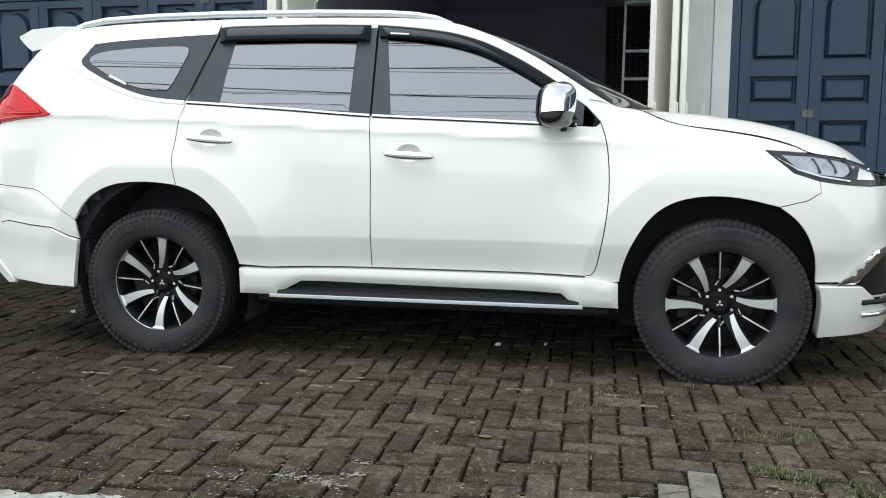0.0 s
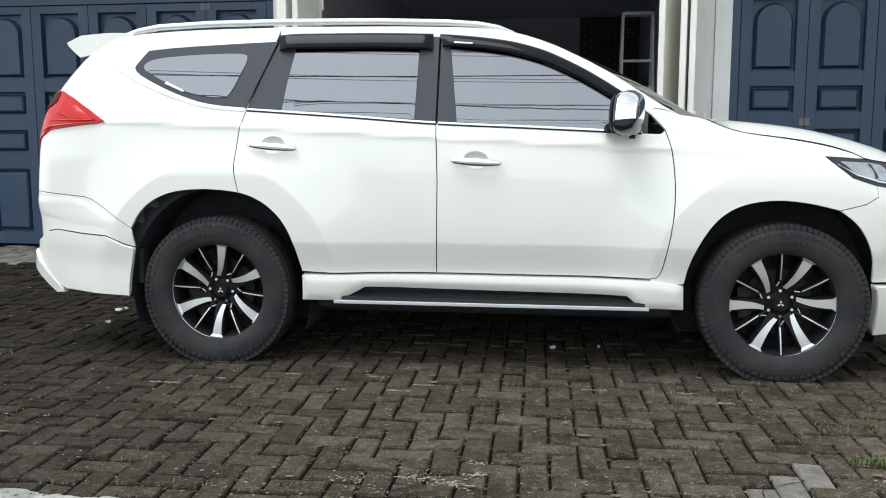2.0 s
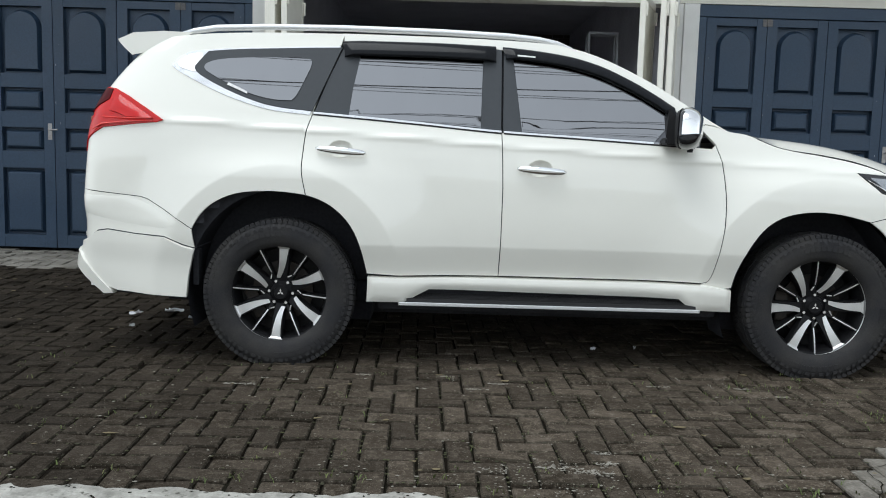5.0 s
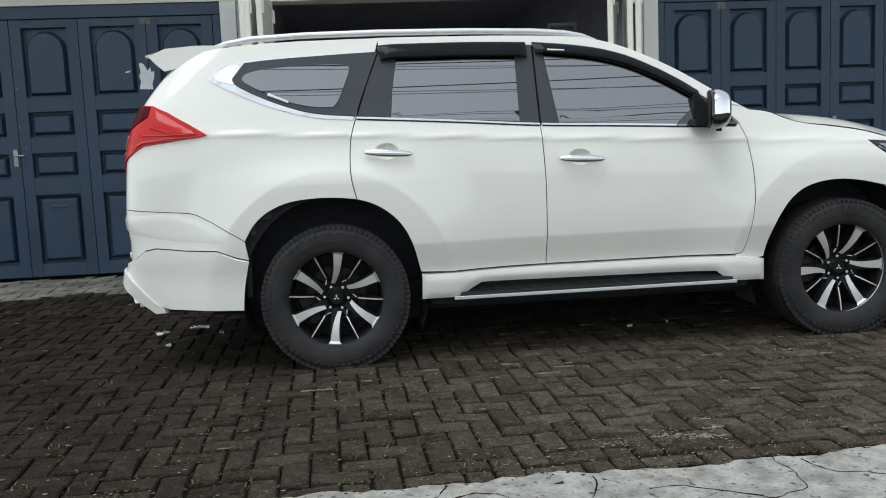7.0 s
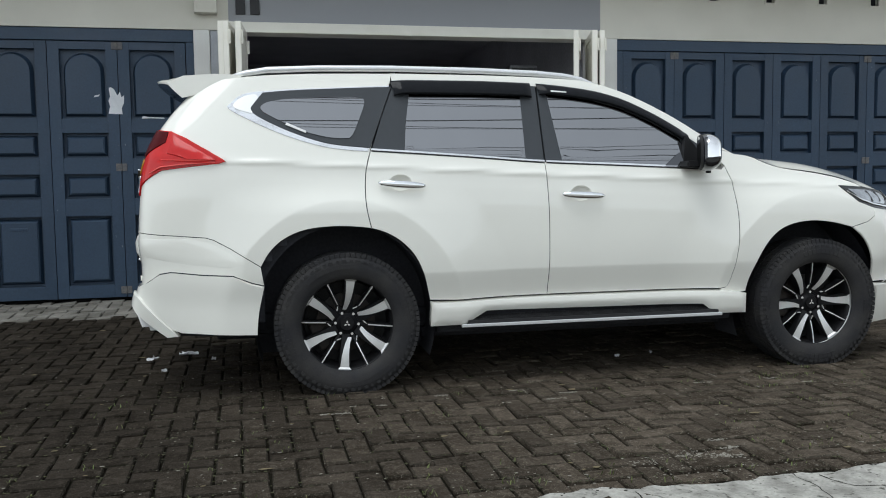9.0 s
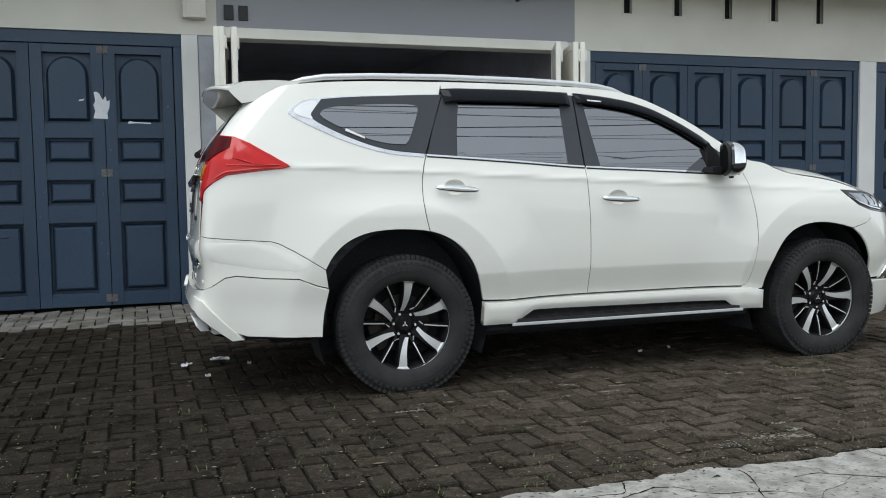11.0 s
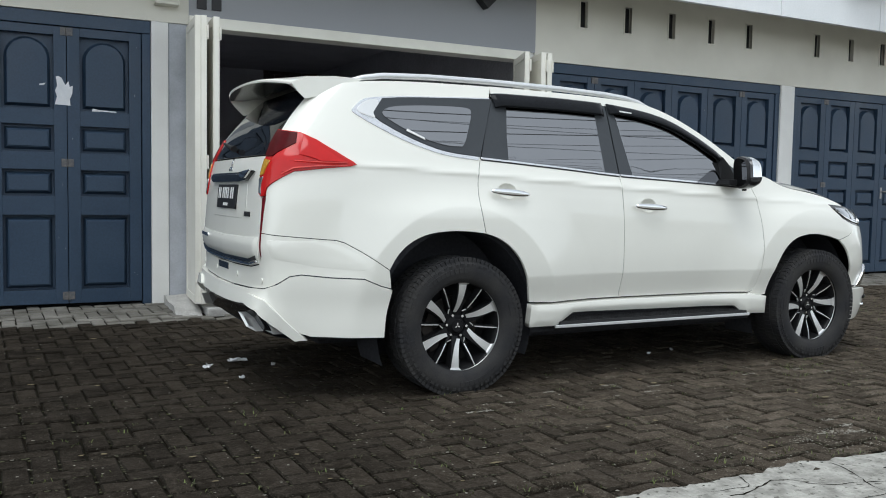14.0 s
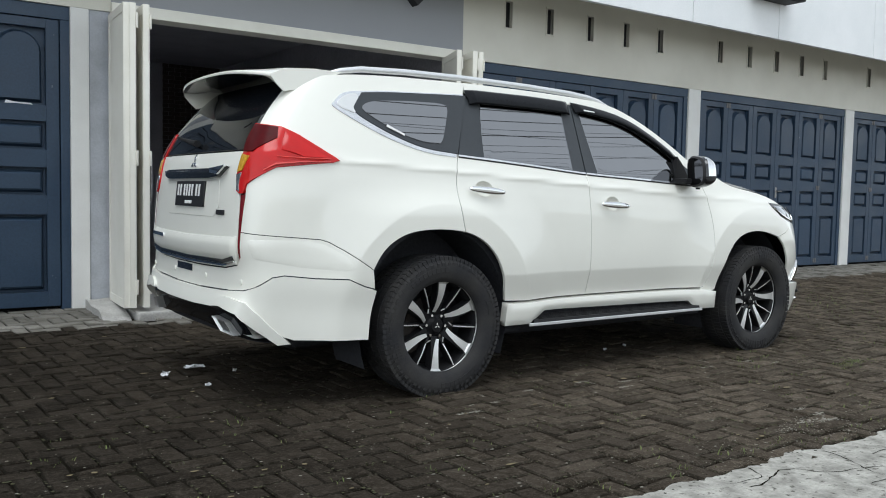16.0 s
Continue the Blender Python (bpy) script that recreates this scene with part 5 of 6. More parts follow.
def wheel_meshes():
    made = {}
    bm = bmesh.new()
    lathe(bm, [(0.252, -0.095), (0.262, -0.112), (0.285, -0.124), (0.325, -0.131), (0.355, -0.128), (0.372, -0.120), (0.388, -0.108), (0.392, -0.09), (0.394, -0.04), (0.395, 0.0), (0.394, 0.04), (0.392, 0.09), (0.385, 0.112), (0.33, 0.131), (0.26, 0.115)], 96)
    made["tyre"] = mesh_of("tyre", bm, RUBBER, True)
    bm = bmesh.new()
    for k in range(84):
        a = 2 * math.pi * k / 84
        for row, (y0, y1, r0, shift) in enumerate(((-0.122, -0.075, 0.392, 0), (-0.062, -0.006, 0.399, 0.5), (0.006, 0.062, 0.399, 0.0), (0.075, 0.122, 0.392, 0.5))):
            b = a + shift * 2 * math.pi / 84
            w = 2 * math.pi / 84 * 0.42
            v = [bm.verts.new((r * math.cos(t), y, r * math.sin(t))) for r in (r0 - 0.014, 0.399 if 0 < row < 3 else 0.396) for y, t in ((y0, b - w), (y1, b - w), (y1, b + w), (y0, b + w))]
            for f in ((0, 1, 5, 4), (1, 2, 6, 5), (2, 3, 7, 6), (3, 0, 4, 7), (4, 5, 6, 7)):
                bm.faces.new([v[i] for i in f])
        w = 2 * math.pi / 84 * (0.30 if k % 2 else 0.20)
        v = [bm.verts.new((r * math.cos(t), y, r * math.sin(t))) for r, y in ((0.352, -0.1295), (0.352, -0.1308), (0.398, -0.112), (0.398, -0.104)) for t in (a - w, a + w)]
        for f in ((0, 1, 3, 2), (2, 3, 5, 4), (4, 5, 7, 6), (0, 2, 4, 6), (1, 7, 5, 3)):
            bm.faces.new([v[i] for i in f])
    # raised marks on the sidewall
    for start, count, wide in ((62, 9, 4.2), (242, 9, 4.2), (345, 5, 2.6), (165, 5, 2.6)):
        for k in range(count):
            a0, a1 = math.radians(start + k * wide * 1.25), math.radians(start + k * wide * 1.25 + wide)
            v = [bm.verts.new((r * math.cos(t), y, r * math.sin(t))) for y in (-0.128, -0.1325) for r, t in ((0.312, a0), (0.338, a0), (0.338, a1), (0.312, a1))]
            for f in ((4, 5, 6, 7), (0, 1, 5, 4), (1, 2, 6, 5), (2, 3, 7, 6), (3, 0, 4, 7)):
                bm.faces.new([v[i] for i in f])
    for k in range(60):
        a0, a1 = 2 * math.pi * k / 60, 2 * math.pi * (k + (0.62 if k % 2 else 0.4)) / 60
        v = [bm.verts.new((r * math.cos(t), y, r * math.sin(t))) for y, d in ((-0.126, 0), (-0.1312, 1)) for r, t in ((0.347, a0), (0.362, a0), (0.362, a1), (0.347, a1))]
        for f in ((4, 5, 6, 7), (0, 1, 5, 4), (1, 2, 6, 5), (2, 3, 7, 6), (3, 0, 4, 7)):
            bm.faces.new([v[i] for i in f])
    made["tread"] = mesh_of("tread", bm, RUBBER)
    bm = bmesh.new()
    lathe(bm, [(0.254, -0.092), (0.250, -0.096), (0.243, -0.09), (0.236, -0.07), (0.225, 0.0), (0.215, 0.09)])
    lathe(bm, [(0.235, 0.02), (0.10, 0.03), (0.0, 0.03)])
    made["rim"] = mesh_of("rim", bm, RIMBLACK, True)
    bm = bmesh.new()
    lathe(bm, [(0.2565, -0.094), (0.2555, -0.1), (0.2505, -0.0995), (0.249, -0.093)])
    made["rim_edge"] = mesh_of("rim_edge", bm, RIMEDGE, True)
    bm = bmesh.new()
    lathe(bm, [(0.0, -0.075), (0.034, -0.075), (0.038, -0.066), (0.05, -0.052), (0.078, -0.04), (0.082, 0.02)], 48)
    for k in range(6):
        wedge(bm, math.radians(60 * k), 0.06, 0.249, 0.042, 0.062, -0.056, -0.088, 0.045)
        wedge(bm, math.radians(60 * k + 30), 0.06, 0.249, 0.014, 0.016, -0.05, -0.082, 0.04)
    made["spoke_body"] = mesh_of("spoke_body", bm, RIMBLACK)
    bm = bmesh.new()
    wedge(bm, 0, 0.074, 0.232, 0.020, 0.047, -0.0615, -0.092, 0.003, 0.020, draft=0.001)
    wedge(bm, 0, 0.2318, 0.252, 0.049, 0.086, -0.092, -0.0965, 0.003, 0.0, draft=0.001)
    made["spoke_face"] = mesh_of("spoke_face", bm, SATIN)
    bm = bmesh.new()
    wedge(bm, 0, 0.108, 0.249, 0.0062, 0.0062, -0.0615, -0.0925, 0.003, draft=0.0)
    wedge(bm, 0, 0.2485, 0.2535, 0.016, 0.040, -0.0925, -0.0965, 0.003, draft=0.0)
    ends = [(0.111, -0.003), (0.111, 0.003), (0.086, 0.0215), (0.083, 0.0165)]
    up, dn = [[bm.verts.new((r, yy, o)) for r, o in ends] for yy in (-0.0618, -0.054)]
    bm.faces.new(up)
    for i in range(4):
        bm.faces.new((up[i], dn[i], dn[(i + 1) % 4], up[(i + 1) % 4]))
    made["spoke_line"] = mesh_of("spoke_line", bm, SATIN)
    bm = bmesh.new()
    tube(bm, [(0, -0.05, 0), (0, -0.068, 0)], [0.011, 0.008], 6)
    made["wheel_nut"] = mesh_of("wheel_nut", bm, CHROME)
    bm = bmesh.new()
    for k in range(3):
        a = math.radians(90 + 120 * k)
        c, d = math.cos(a), math.sin(a)
        pts = [(0, 0), (0.009 * c - 0.005 * d, 0.009 * d + 0.005 * c), (0.019 * c, 0.019 * d), (0.009 * c + 0.005 * d, 0.009 * d - 0.005 * c)]
        bm.faces.new([bm.verts.new((p[0], -0.0765, p[1])) for p in pts])
    made["hub_mark"] = mesh_of("hub_mark", bm, CHROME)
    bm = bmesh.new()
    lathe(bm, [(0.16, 0.0), (0.16, 0.015), (0.07, 0.015), (0.07, 0.0), (0.16, 0.0)], 48)
    box(bm, -0.19, -0.12, -0.02, 0.03, -0.08, 0.08, 0.01)
    made["brake_disc"] = mesh_of("brake_disc", bm, BRAKE)
    return made


WM = wheel_meshes()
for (cx, cz), spin in zip(WHEELS, (25, 2)):
    for side in (-1, 1):
        wheel = new("wheel")
        wheel.parent = car
        wheel["label"] = "black and machined alloy wheel with an all-terrain tyre"
        wheel.matrix_basis = pose(cx, side * 0.785, 0.386, 0, 0, 0 if side < 0 else 180) @ pose(0, 0, 0, 0, -spin, 0)
        for name in ("tyre", "tread", "rim", "rim_edge", "spoke_body", "hub_mark", "brake_disc"):
            ob = shared(name, WM[name], wheel)
            if name in ("tyre", "tread"):
                ob.matrix_basis = Matrix.Diagonal((0.972, 1, 0.972, 1))
            else:
                ob.matrix_basis = pose(0, 0.02, 0, 0, spin if name == "hub_mark" else 0, 0)
        for k in range(6):
            shared("spoke_face", WM["spoke_face"], wheel, pose(0, 0.02, 0, 0, 60 * k, 0))
            shared("spoke_line", WM["spoke_line"], wheel, pose(0, 0.02, 0, 0, 60 * k + 30, 0))
            a = math.radians(60 * k + 30)
            shared("wheel_nut", WM["wheel_nut"], wheel, pose(0.062 * math.cos(a), 0.024, 0.062 * math.sin(a)))


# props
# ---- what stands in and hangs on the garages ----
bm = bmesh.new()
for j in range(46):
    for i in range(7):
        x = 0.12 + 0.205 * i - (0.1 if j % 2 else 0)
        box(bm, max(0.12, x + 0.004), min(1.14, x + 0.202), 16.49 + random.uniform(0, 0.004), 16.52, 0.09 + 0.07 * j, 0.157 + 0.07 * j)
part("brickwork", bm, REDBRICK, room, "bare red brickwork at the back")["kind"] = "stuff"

LADDER = material("dull_aluminium", (0.3, 0.31, 0.33), 0.55, 0.3, second=(0.2, 0.2, 0.21), scale=9, amount=0.6, fine=90)
ladder = thing("step_ladder", "aluminium folding step ladder standing in the garage", "ladder")
for y0, y1, name in ((9.75, 9.95, "front"), (10.35, 10.05, "back")):
    for x0, x1 in ((0.40, 0.43), (0.755, 0.725)):
        bm = bmesh.new()
        prism(bm, [(x0 - 0.012, y0 - 0.03), (x0 + 0.012, y0 - 0.03), (x0 + 0.012, y0 + 0.03), (x0 - 0.012, y0 + 0.03)], "z", 0.09, 2.43)
        for v in bm.verts:
            if v.co.z > 1:
                v.co += Vector((x1 - x0, y1 - y0, 0))
        part("ladder_rail", bm, LADDER, ladder)
for k in range(7):
    z = 0.33 + 0.272 * k
    t = (z - 0.085) / 2.4
    bm = bmesh.new()
    box(bm, 0.41 + 0.03 * t, 0.745 - 0.03 * t, 9.72 + 0.2 * t, 9.79 + 0.2 * t, z - 0.015, z + 0.012, 0.004)
    part("rung", bm, LADDER, ladder)
bm = bmesh.new()
box(bm, 0.42, 0.735, 9.9, 10.1, 2.42, 2.45, 0.006)
part("top_step", bm, LADDER, ladder)


def gate(x_list, turn_list, label):
    g = thing("folding_gate", label, "gate", "folding gates")
    for x, a, y1 in zip(x_list, turn_list, (9.02, 9.0, 9.0)):
        bm = bmesh.new()
        d = 0.64
        box(bm, -0.02, 0.02, -d, 0, 0.13, 2.585, 0.003)
        for f in (-1, 1):
            for b in ((-d, -d + 0.05, 0.13, 2.585), (-0.05, 0, 0.13, 2.585), (-d + 0.05, -0.05, 0.13, 0.2), (-d + 0.05, -0.05, 2.515, 2.585)):
                box(bm, f * 0.0205, f * 0.026, b[0], b[1], b[2], b[3], 0.002)
        leaf = part("gate_leaf", bm, SHUTTER, g)
        leaf.matrix_basis = pose(x, y1, 0, 0, 0, a)
        for z in (0.30, 1.35, 2.45):
            for y in (-0.005, -d + 0.01):
                bm = bmesh.new()
                tube(bm, [(0.034, y, z - 0.06), (0.034, y, z + 0.06)], 0.011, 10)
                box(bm, 0.024, 0.03, y - 0.03, y + 0.03, z - 0.05, z + 0.05)
                part("hinge", bm, SHUTTER, leaf)
    return g


g = gate((-2.625, -2.56, -2.475), (-4, -6, -4), "cream steel folding gate leaves stacked open at the doorway")
bm = bmesh.new()
box(bm, 0.027, 0.04, -0.58, -0.53, 1.0, 1.35, 0.003)
lock = part("lock_case", bm, STEEL, g)
lock.location = (-2.495, 9.0, 0)
gate((0.88, 0.99, 1.09), (-21, -15, -17), "cream steel folding gate leaves folded back at the doorway")

bm = bmesh.new()
for x0, x1, y0, y1, z in ((-2.95, -2.63, 8.42, 9.04, 0.10),):
    prism(bm, [(8.30, -0.01), (8.42, 0.04), (8.62, 0.10), (9.04, 0.135), (9.04, -0.01)], "x", x0 + 0.1, x1)
bmesh.ops.subdivide_edges(bm, edges=bm.edges, cuts=4, use_grid_fill=True)
for v in bm.verts:
    v.co += 0.018 * noise.noise_vector(v.co * 7)
tagged(part("mortar_wedge", bm, MORTAR), "rough lump of mortar beside the concrete threshold", "kerb", kind="structure")

bm = bmesh.new()
box(bm, -2.93, -2.72, 8.93, 9.046, 2.76, 3.0, 0.008)
cover = tagged(part("junction_box", bm, CREAM), "cream painted box on the wall over the door jamb", "junction box")
bm = bmesh.new()
box(bm, -2.90, -2.75, 8.924, 8.9295, 2.79, 2.97, 0.002)
part("lid", bm, CREAM, cover)

sign = thing("house_number", "two dark house number marks on the grey wall", "sign")
for x in (-2.505, -2.37):
    bm = bmesh.new()
    box(bm, x - 0.045, x + 0.045, 9.03, 9.047, 2.77, 2.91, 0.004)
    part("mark", bm, BLACKSIGN, sign)
bm = bmesh.new()
prism(bm, [(0.47, 3.09), (0.57, 3.19), (0.47, 3.29), (0.37, 3.19)], "y", 8.93, 9.045)
tagged(part("wall_ornament", bm, BLACKSIGN), "black diamond-shaped plaque on the grey wall", "plaque")
bm = bmesh.new()
box(bm, 5.2, 6.05, 8.0, 8.275, 3.76, 3.86, 0.015)
box(bm, 5.28, 5.97, 8.03, 8.26, 3.745, 3.758)
tagged(part("floodlight", bm, BLACKPLASTIC), "dark floodlight box under the white fascia", "floodlight")

# torn paper on the navy door
def scrap(name, pts, y, mat, label, category):
    bm = bmesh.new()
    f = bm.faces.new([bm.verts.new((x, y, z)) for x, z in pts])
    r = bmesh.ops.extrude_face_region(bm, geom=[f])
    for v in r["geom"]:
        if isinstance(v, bmesh.types.BMVert):
            v.co.y -= 0.0012
    return tagged(part(name, bm, mat), label, category, "torn posters")


scrap("torn_poster", [(-3.745, 1.83), (-3.62, 1.825), (-3.625, 1.88), (-3.605, 1.93), (-3.60, 2.0), (-3.625, 1.985), (-3.635, 2.035), (-3.66, 2.0), (-3.69, 2.06), (-3.715, 2.075), (-3.735, 2.07), (-3.725, 1.99), (-3.742, 1.95), (-3.728, 1.90)], 9.0895, PAPER, "white torn remains of a paper poster on the navy door", "poster")
scrap("torn_poster", [(-3.87, 1.985), (-3.83, 1.99), (-3.815, 2.01), (-3.835, 2.005), (-3.862, 2.0)], 9.0945, PAPER, "small white scrap of torn paper on the navy door", "poster")
scrap("torn_poster", [(-3.45, 1.785), (-3.36, 1.788), (-3.24, 1.783), (-3.25, 1.795), (-3.38, 1.80), (-3.44, 1.81)], 9.0895, PAPER, "thin white strip of torn paper on the navy door", "poster")

# overhead cables across the street
HEIGHTS = (10.35, 10.5, 11.05, 11.2, 11.42, 11.5, 11.75, 11.95, 12.35, 12.5, 12.95, 13.05, 13.3, 13.7, 13.85, 14.2, 14.3)
for k, z in enumerate(HEIGHTS):
    y, sag, lean = -5.6 - 0.12 * (k % 3), 0.45 + 0.2 * (k % 3), 0.3 * ((k * 7) % 5 - 2)
    pts = [(-26 + 52 * i / 24, y, z - lean * (i - 12) / 12 + sag - sag * (1 - ((i - 12) / 12) ** 2) * 2) for i in range(25)]
    bm = bmesh.new()
    tube(bm, pts, 0.006 + 0.006 * (k % 3 == 1), 6)
    tagged(part("overhead_cable", bm, CABLE), "black cable strung along the street", "cable", "overhead cables")
for x in (-26.0, 26.0):
    pole = thing("utility_pole", "grey concrete utility pole carrying the street's cables", "utility pole", "utility poles", at=(x, -5.7, 0))
    bm = bmesh.new()
    tube(bm, [(0, 0, -0.06), (0, 0, 7), (0, 0, 15)], [0.2, 0.16, 0.11], 16)
    part("shaft", bm, CONCRETE, pole, smooth=True)
    bm = bmesh.new()
    for z in (10.9, 11.6, 12.3, 13.1, 14.0):
        box(bm, -0.14, 0.14, -0.35, 0.35, z - 0.05, z + 0.05, 0.01)
    part("crossarm", bm, STEEL, pole)

# loose
# ---- litter, splashes and weeds ----
def blob(bm, cx, cy, r, z, stretch=1.0, n=11):
    a0 = random.uniform(0, 6)
    z += height(cy)
    ring = [(cx + stretch * r * (0.55 + 0.75 * random.random()) * math.cos(a0 + 2 * math.pi * i / n), cy + r * (0.55 + 0.75 * random.random()) * math.sin(a0 + 2 * math.pi * i / n)) for i in range(n)]
    mid = bm.verts.new((cx, cy, z + 0.0015))
    vs = [bm.verts.new((x, y, z)) for x, y in ring]
    for i in range(n):
        bm.faces.new((mid, vs[i], vs[(i + 1) % n]))


def litter(x, y, r, turn):
    bm = bmesh.new()
    n = 6
    g = [[bm.verts.new((r * (i / n - 0.5) * 2, r * 0.7 * (j / n - 0.5) * 2 * (0.6 + 0.4 * math.cos(i)), 0.012 + 0.02 * noise.noise((i * 0.7 + x * 9, j * 0.7, 3)) + 0.01 * abs(j - 3) / 3)) for j in range(n + 1)] for i in range(n + 1)]
    for i in range(n):
        for j in range(n):
            if (i, j) not in ((0, 0), (n - 1, 0), (0, n - 1)):
                bm.faces.new((g[i][j], g[i + 1][j], g[i + 1][j + 1], g[i][j + 1]))
    ob = tagged(part("litter", bm, PAPER), "crumpled scrap of white paper on the pavers", "litter", "litter")
    ob.matrix_basis = pose(x, y, height(y) + 0.004, 0, 0, turn)


for a in ((-2.85, 6.26, 0.06, 10), (-3.06, 6.14, 0.045, 60), (-2.68, 6.05, 0.014, 30), (-2.95, 5.75, 0.016, 0), (-0.2, 5.45, 0.016, 15), (0.05, 5.5, 0.014, 80)):
    litter(*a)
random.seed(5)
bm = bmesh.new()
for cx, cy, n, sp in ((-0.45, 3.79, 12, 0.018), (-0.45, 3.68, 12, 0.02), (-0.65, 3.64, 26, 0.05), (-0.85, 3.6, 14, 0.05), (-0.52, 3.60, 22, 0.035), (-0.62, 3.45, 30, 0.16), (-1.2, 3.45, 14, 0.2), (0.2, 3.46, 14, 0.3), (1.05, 3.74, 40, 0.11), (1.3, 3.7, 40, 0.14)):
    for _ in range(4 * n):
        blob(bm, cx + random.gauss(0, sp), cy + random.gauss(0, sp * 0.5), random.choice((0.002, 0.003, 0.004, 0.006)) * random.uniform(0.6, 1.2), 0.0035, random.uniform(0.9, 1.4), 9)
for _ in range(3000):
    blob(bm, random.uniform(-6, 4), 3.4 + 4.0 * random.random() ** 1.5, 0.0014 + 0.0055 * random.random() ** 3, 0.0045, random.uniform(0.7, 1.6), 7)
tagged(part("splashes", bm, SPLASH), "pale specks of mortar and grit on the pavers", "grit", kind="stuff")
bm = bmesh.new()
x = -2.1
while x < 0.6:
    w = random.uniform(0.03, 0.16)
    y = 4.72 + 0.01 * x + random.choice((0, 0, 0.105, -0.105)) + random.uniform(-0.012, 0.012)
    patch = random.random()
    if 0.4 < patch < 0.8:
        for _ in range(int(w / 0.002) + 1):
            blob(bm, x + random.uniform(0, w), y + random.gauss(0, 0.006), random.uniform(0.0015, 0.004), 0.003, 1.8, 7)
    elif patch > 0.8:
        for k in range(24):
            blob(bm, x + random.gauss(0, 0.004), y + 0.1 * random.random(), random.uniform(0.0015, 0.0035), 0.003, 0.8, 7)
    x += w
tagged(part("mortar_residue", bm, SPLASH), "pale line of old mortar in the paver joints", "mortar", kind="stuff")
bm = bmesh.new()
for _ in range(260):
    blob(bm, random.uniform(-5, 3), 3.37 - abs(random.gauss(0, 0.03)), random.uniform(0.002, 0.006), 0.0065, random.uniform(0.8, 1.6), 9)
tagged(part("edge_soil", bm, JOINT), "dark soil washed over the edge of the slab", "soil", kind="stuff")
# dead leaves
bm = bmesh.new()
for _ in range(150):
    blob(bm, random.uniform(-5.5, 3.5), random.uniform(3.42, 7.8), random.uniform(0.006, 0.016), 0.006, random.uniform(1.2, 2.4), 6)
LEAFLITTER = material("dry_leaf", (0.16, 0.13, 0.07), 0.9, second=(0.08, 0.06, 0.03), scale=20, amount=0.7, fine=80)
tagged(part("leaf_litter", bm, LEAFLITTER), "small dry leaves and twigs on the pavers", "leaves", kind="stuff")


def blades(bm, cx, cy, n, spread, tall):
    for _ in range(n):
        x, y, a = cx + random.gauss(0, spread), cy + random.gauss(0, spread * 0.7), random.uniform(0, 6.28)
        h, w = tall * random.uniform(0.5, 1.2), random.uniform(0.0015, 0.003)
        dx, dy = math.cos(a) * h * 0.8, math.sin(a) * h * 0.8
        px, py, g = -math.sin(a) * w, math.cos(a) * w, height(y)
        v = [bm.verts.new(p) for p in ((x - px, y - py, g), (x + px, y + py, g), (x + dx * 0.45 + px * 0.8, y + dy * 0.45 + py * 0.8, g + h * 0.7), (x + dx * 0.45 - px * 0.8, y + dy * 0.45 - py * 0.8, g + h * 0.7), (x + dx, y + dy, g + h * 0.85))]
        bm.faces.new(v[:4])
        bm.faces.new((v[3], v[2], v[4]))


bm = bmesh.new()
for cx, cy, n, sp, h in ((0.95, 3.98, 120, 0.035, 0.022), (1.05, 3.93, 80, 0.04, 0.016), (1.1, 4.36, 90, 0.05, 0.014), (0.92, 4.33, 70, 0.05, 0.013), (1.24, 3.84, 120, 0.06, 0.018), (0.70, 3.66, 40, 0.02, 0.014), (0.45, 4.75, 30, 0.08, 0.025), (1.6, 4.1, 60, 0.15, 0.022), (0.35, 4.55, 20, 0.05, 0.02), (2.2, 4.4, 80, 0.3, 0.022), (2.8, 4.8, 80, 0.4, 0.022), (3.6, 6.0, 160, 0.6, 0.03), (5.0, 6.6, 200, 0.8, 0.03)):
    blades(bm, cx, cy, n, sp, h)
for _ in range(230):
    blades(bm, random.uniform(-5.5, 4), random.uniform(3.4, 5.2), random.randint(2, 6), 0.025, 0.016)
for _ in range(60):
    blades(bm, random.uniform(-5.5, 6), 3.4 + abs(random.gauss(0, 0.06)), random.randint(3, 9), 0.03, 0.022)
tagged(part("weeds", bm, GRASS), "small weeds growing in the paver joints", "weeds", kind="stuff")

# cracks in the concrete slab
random.seed(11)
bm = bmesh.new()
def crack(x, y, a, length, w):
    n = int(length / 0.03)
    left = None
    for i in range(n):
        ww = 0.8 * w * (0.2 + 0.9 * random.random()) * (1 - 0.6 * i / n)
        l, r = bm.verts.new((x - math.sin(a) * ww, y + math.cos(a) * ww, 0.0062)), bm.verts.new((x + math.sin(a) * ww, y - math.cos(a) * ww, 0.0062))
        if left:
            bm.faces.new((left[0], l, r, left[1]))
        left = (l, r)
        a += random.gauss(0, 0.28)
        x, y = x + 0.03 * math.cos(a), y + 0.03 * math.sin(a)
for x, y, a, ln, w in ((-1.05, 3.3, -0.9, 0.5, 0.006), (-1.75, 3.18, 0.15, 0.9, 0.007), (-0.9, 3.16, 0.1, 1.3, 0.006), (-1.55, 3.33, -1.3, 0.35, 0.005), (-0.3, 3.3, -1.0, 0.6, 0.005), (0.2, 3.1, 0.2, 1.0, 0.005), (-2.2, 3.28, -0.6, 0.5, 0.005), (-0.6, 3.0, 0.4, 0.8, 0.004), (-1.3, 2.95, 0.1, 0.7, 0.004)):
    crack(x, y, a, ln, w)
tagged(part("slab_cracks", bm, JOINT), "dark cracks across the concrete slab", "crack", kind="stuff")

# pavers
# ---- pavers, laid in herringbone ----
U, SKEW = 0.1075, radians(1.5)
random.seed(3)


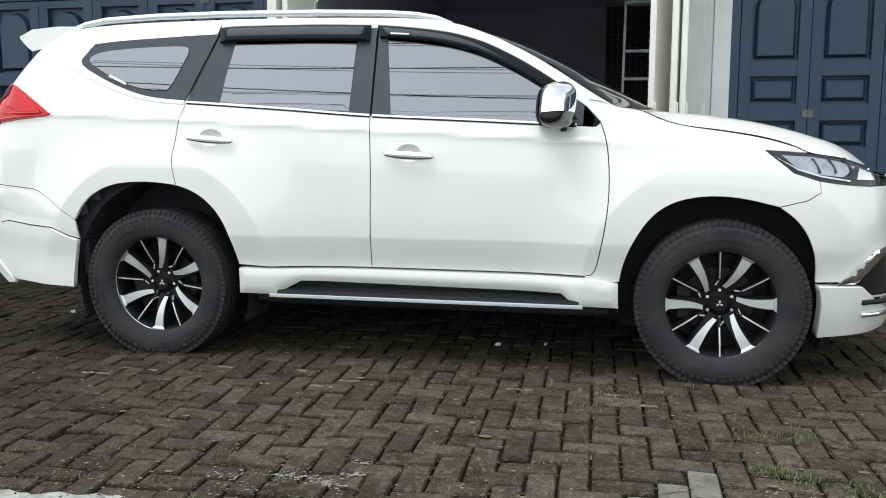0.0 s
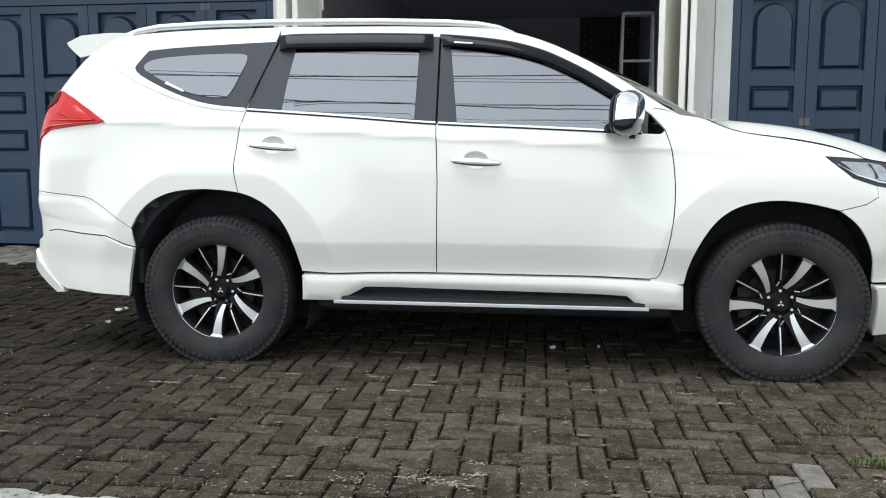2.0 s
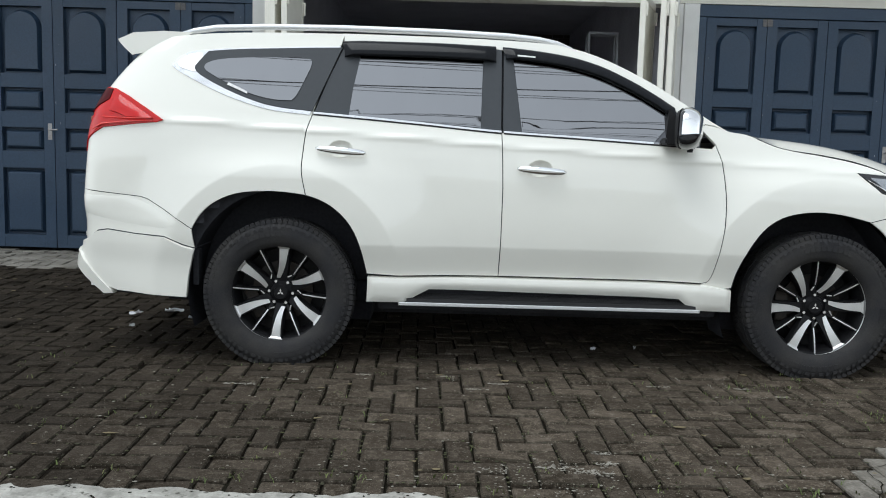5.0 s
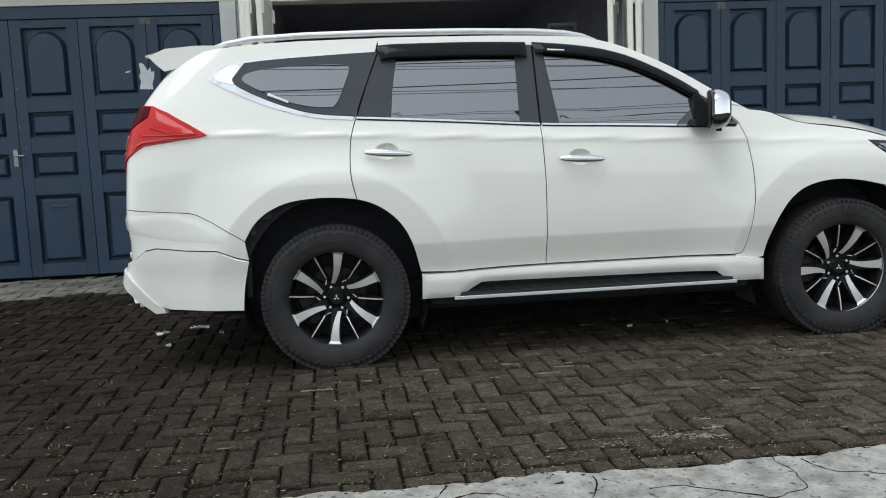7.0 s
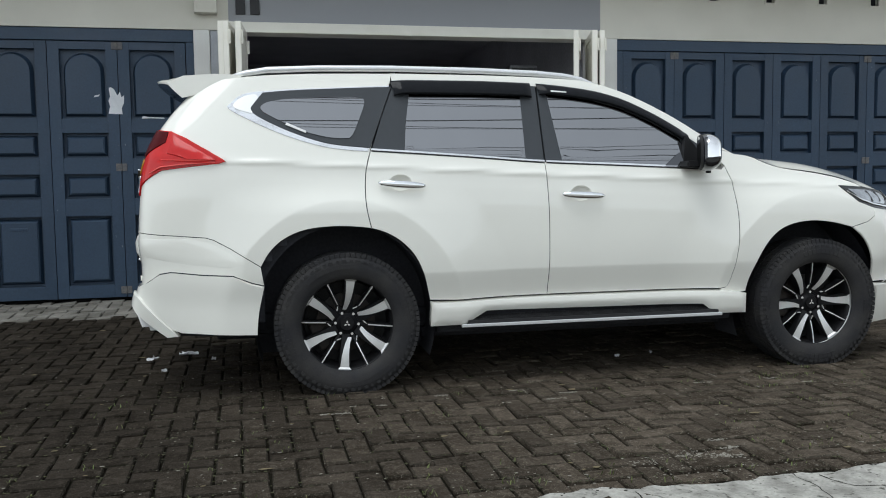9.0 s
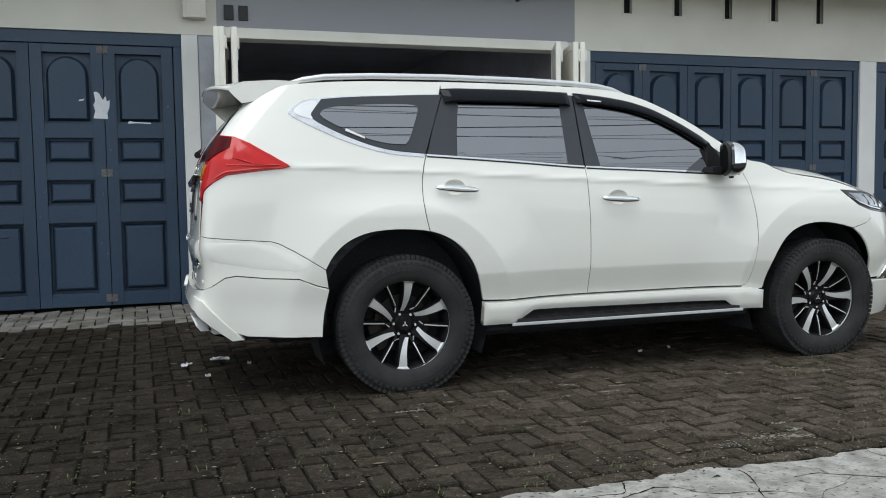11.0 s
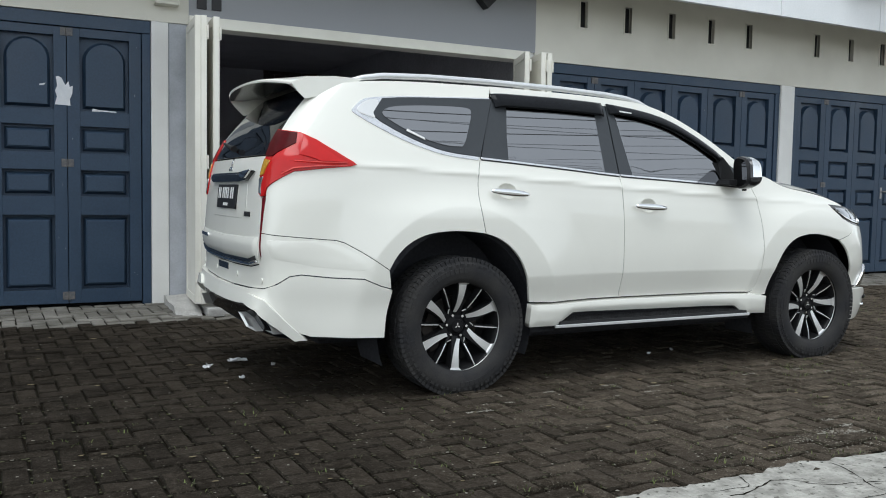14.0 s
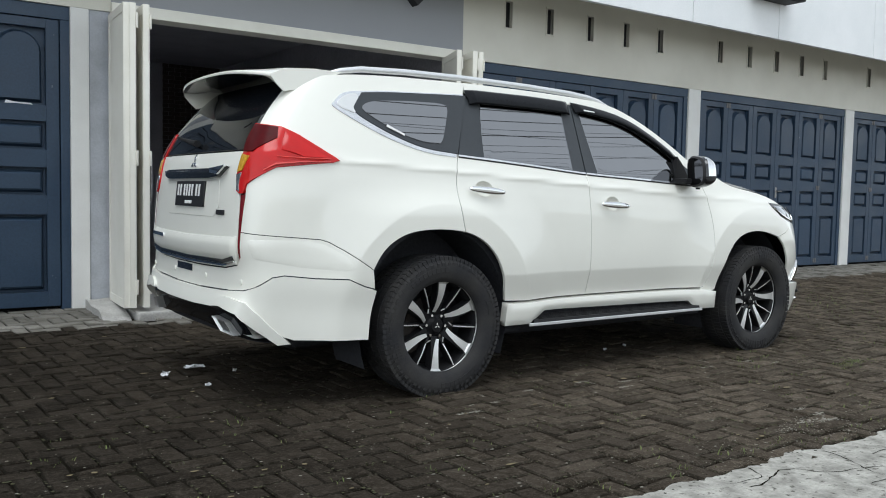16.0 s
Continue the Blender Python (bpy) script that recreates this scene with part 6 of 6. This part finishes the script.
def brick_mesh(k):
    bm = bmesh.new()
    a, b, c = U - 0.005, U / 2 - 0.005, 0.006
    j = [random.uniform(-0.002, 0.002) for _ in range(8)]
    lo = [bm.verts.new(p) for p in ((-a, -b, -0.03), (a, -b, -0.03), (a, b, -0.03), (-a, b, -0.03))]
    mid = [bm.verts.new((sx_ * (a + j[i]), sy_ * (b + j[i + 4]), -0.006)) for i, (sx_, sy_) in enumerate(((-1, -1), (1, -1), (1, 1), (-1, 1)))]
    top = [bm.verts.new((sx_ * (a - c + j[i]), sy_ * (b - c + j[i + 4]), j[i] * 0.4)) for i, (sx_, sy_) in enumerate(((-1, -1), (1, -1), (1, 1), (-1, 1)))]
    bm.faces.new(top)
    for p, q in ((lo, mid), (mid, top)):
        for i in range(4):
            bm.faces.new((p[i], p[(i + 1) % 4], q[(i + 1) % 4], q[i]))
    return bm


pavement = thing("pavement", "dark damp concrete pavers laid in herringbone with mossy joints", "pavement", kind="structure")
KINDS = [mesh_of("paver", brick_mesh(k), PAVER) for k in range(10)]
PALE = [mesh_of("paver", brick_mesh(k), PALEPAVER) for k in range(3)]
# Bevelled rims take a darker colour than the tops.
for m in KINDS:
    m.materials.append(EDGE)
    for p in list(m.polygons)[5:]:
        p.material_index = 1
SHAPES = [([tuple(v.co) for v in m.vertices], [tuple(p.vertices) for p in m.polygons]) for m in KINDS]


MOSS = material("joint_moss", (0.03, 0.028, 0.012), 0.95, second=(0.05, 0.055, 0.018), scale=3, amount=0.9, fine=140, bump=0.004, spread=0.3, random_from="island")
moss = bmesh.new()
far_v, far_f, dry_v, dry_f = [], [], [], []
for gy in range(24, 92):
    for gx in range(-112, 176):
        d = (gx - gy) % 4
        if d not in (0, 3):
            continue
        if d == 0:
            x, y, turn = (gx + 1) * U + 0.228, (gy + 0.5) * U + 0.054, 0
        else:
            x, y, turn = (gx + 0.5) * U + 0.228, (gy + 1.0) * U + 0.054, 90
        x, y = x * math.cos(SKEW) - y * math.sin(SKEW), x * math.sin(SKEW) + y * math.cos(SKEW)
        if y > 9.12 or (y > 8.33 and -2.7 < x < 1.1) or y < 3.30 or (x > 9 and y < 3.9):
            continue
        m = pose(x, y, height(y) + random.gauss(0, 0.003) - (0.004 if y < 3.48 else 0.0), random.gauss(0, 1.3), random.gauss(0, 1.5), turn + 1.5 + random.gauss(0, 1.0))
        k = random.randrange(10)
        if -5.5 < x < 3.0 and y < 5.6:
            for _ in range(2 + (2 if noise.noise((x * 1.3, y * 1.3, 8)) > 0.05 else 0)):
                t, e = random.uniform(-1, 1) * U, random.choice((-1, 1)) * U / 2
                bx, by = (x + t, y + e) if turn == 0 else (x + e, y + t)
                blob(moss, bx, by, random.uniform(0.004, 0.010), -0.002 + random.uniform(0, 0.003), 1.0, 6)
        if -2.45 < x < 0.87 and 3.42 < y < 5.1:
            pale = turn == 90 and 0.36 < x < 0.86 and 3.50 < y < 3.84 and abs(y - 3.68 - (x - 0.55)) < 0.09
            shared("paver", PALE[k % 3] if pale else KINDS[k], pavement, m)
        else:
            vs, fs = (dry_v, dry_f) if y > 8.16 + 0.08 * noise.noise((x * 2, 0, 0)) else (far_v, far_f)
            n = len(vs)
            vs += [tuple(m @ Vector(c)) for c in SHAPES[k][0]]
            fs += [tuple(n + i for i in f) for f in SHAPES[k][1]]
moss_ob = part("joint_moss", moss, MOSS, pavement, "moss and dirt in the paver joints")
moss_ob["kind"] = "stuff"
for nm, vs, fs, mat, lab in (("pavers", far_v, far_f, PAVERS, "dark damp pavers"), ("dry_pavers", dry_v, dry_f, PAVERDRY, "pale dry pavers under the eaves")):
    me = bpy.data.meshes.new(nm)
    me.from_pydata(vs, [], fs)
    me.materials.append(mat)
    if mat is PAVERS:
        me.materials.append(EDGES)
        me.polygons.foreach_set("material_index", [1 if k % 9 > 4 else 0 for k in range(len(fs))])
    ob = new(nm, me)
    ob.parent = pavement
    tagged(ob, lab, kind="stuff")
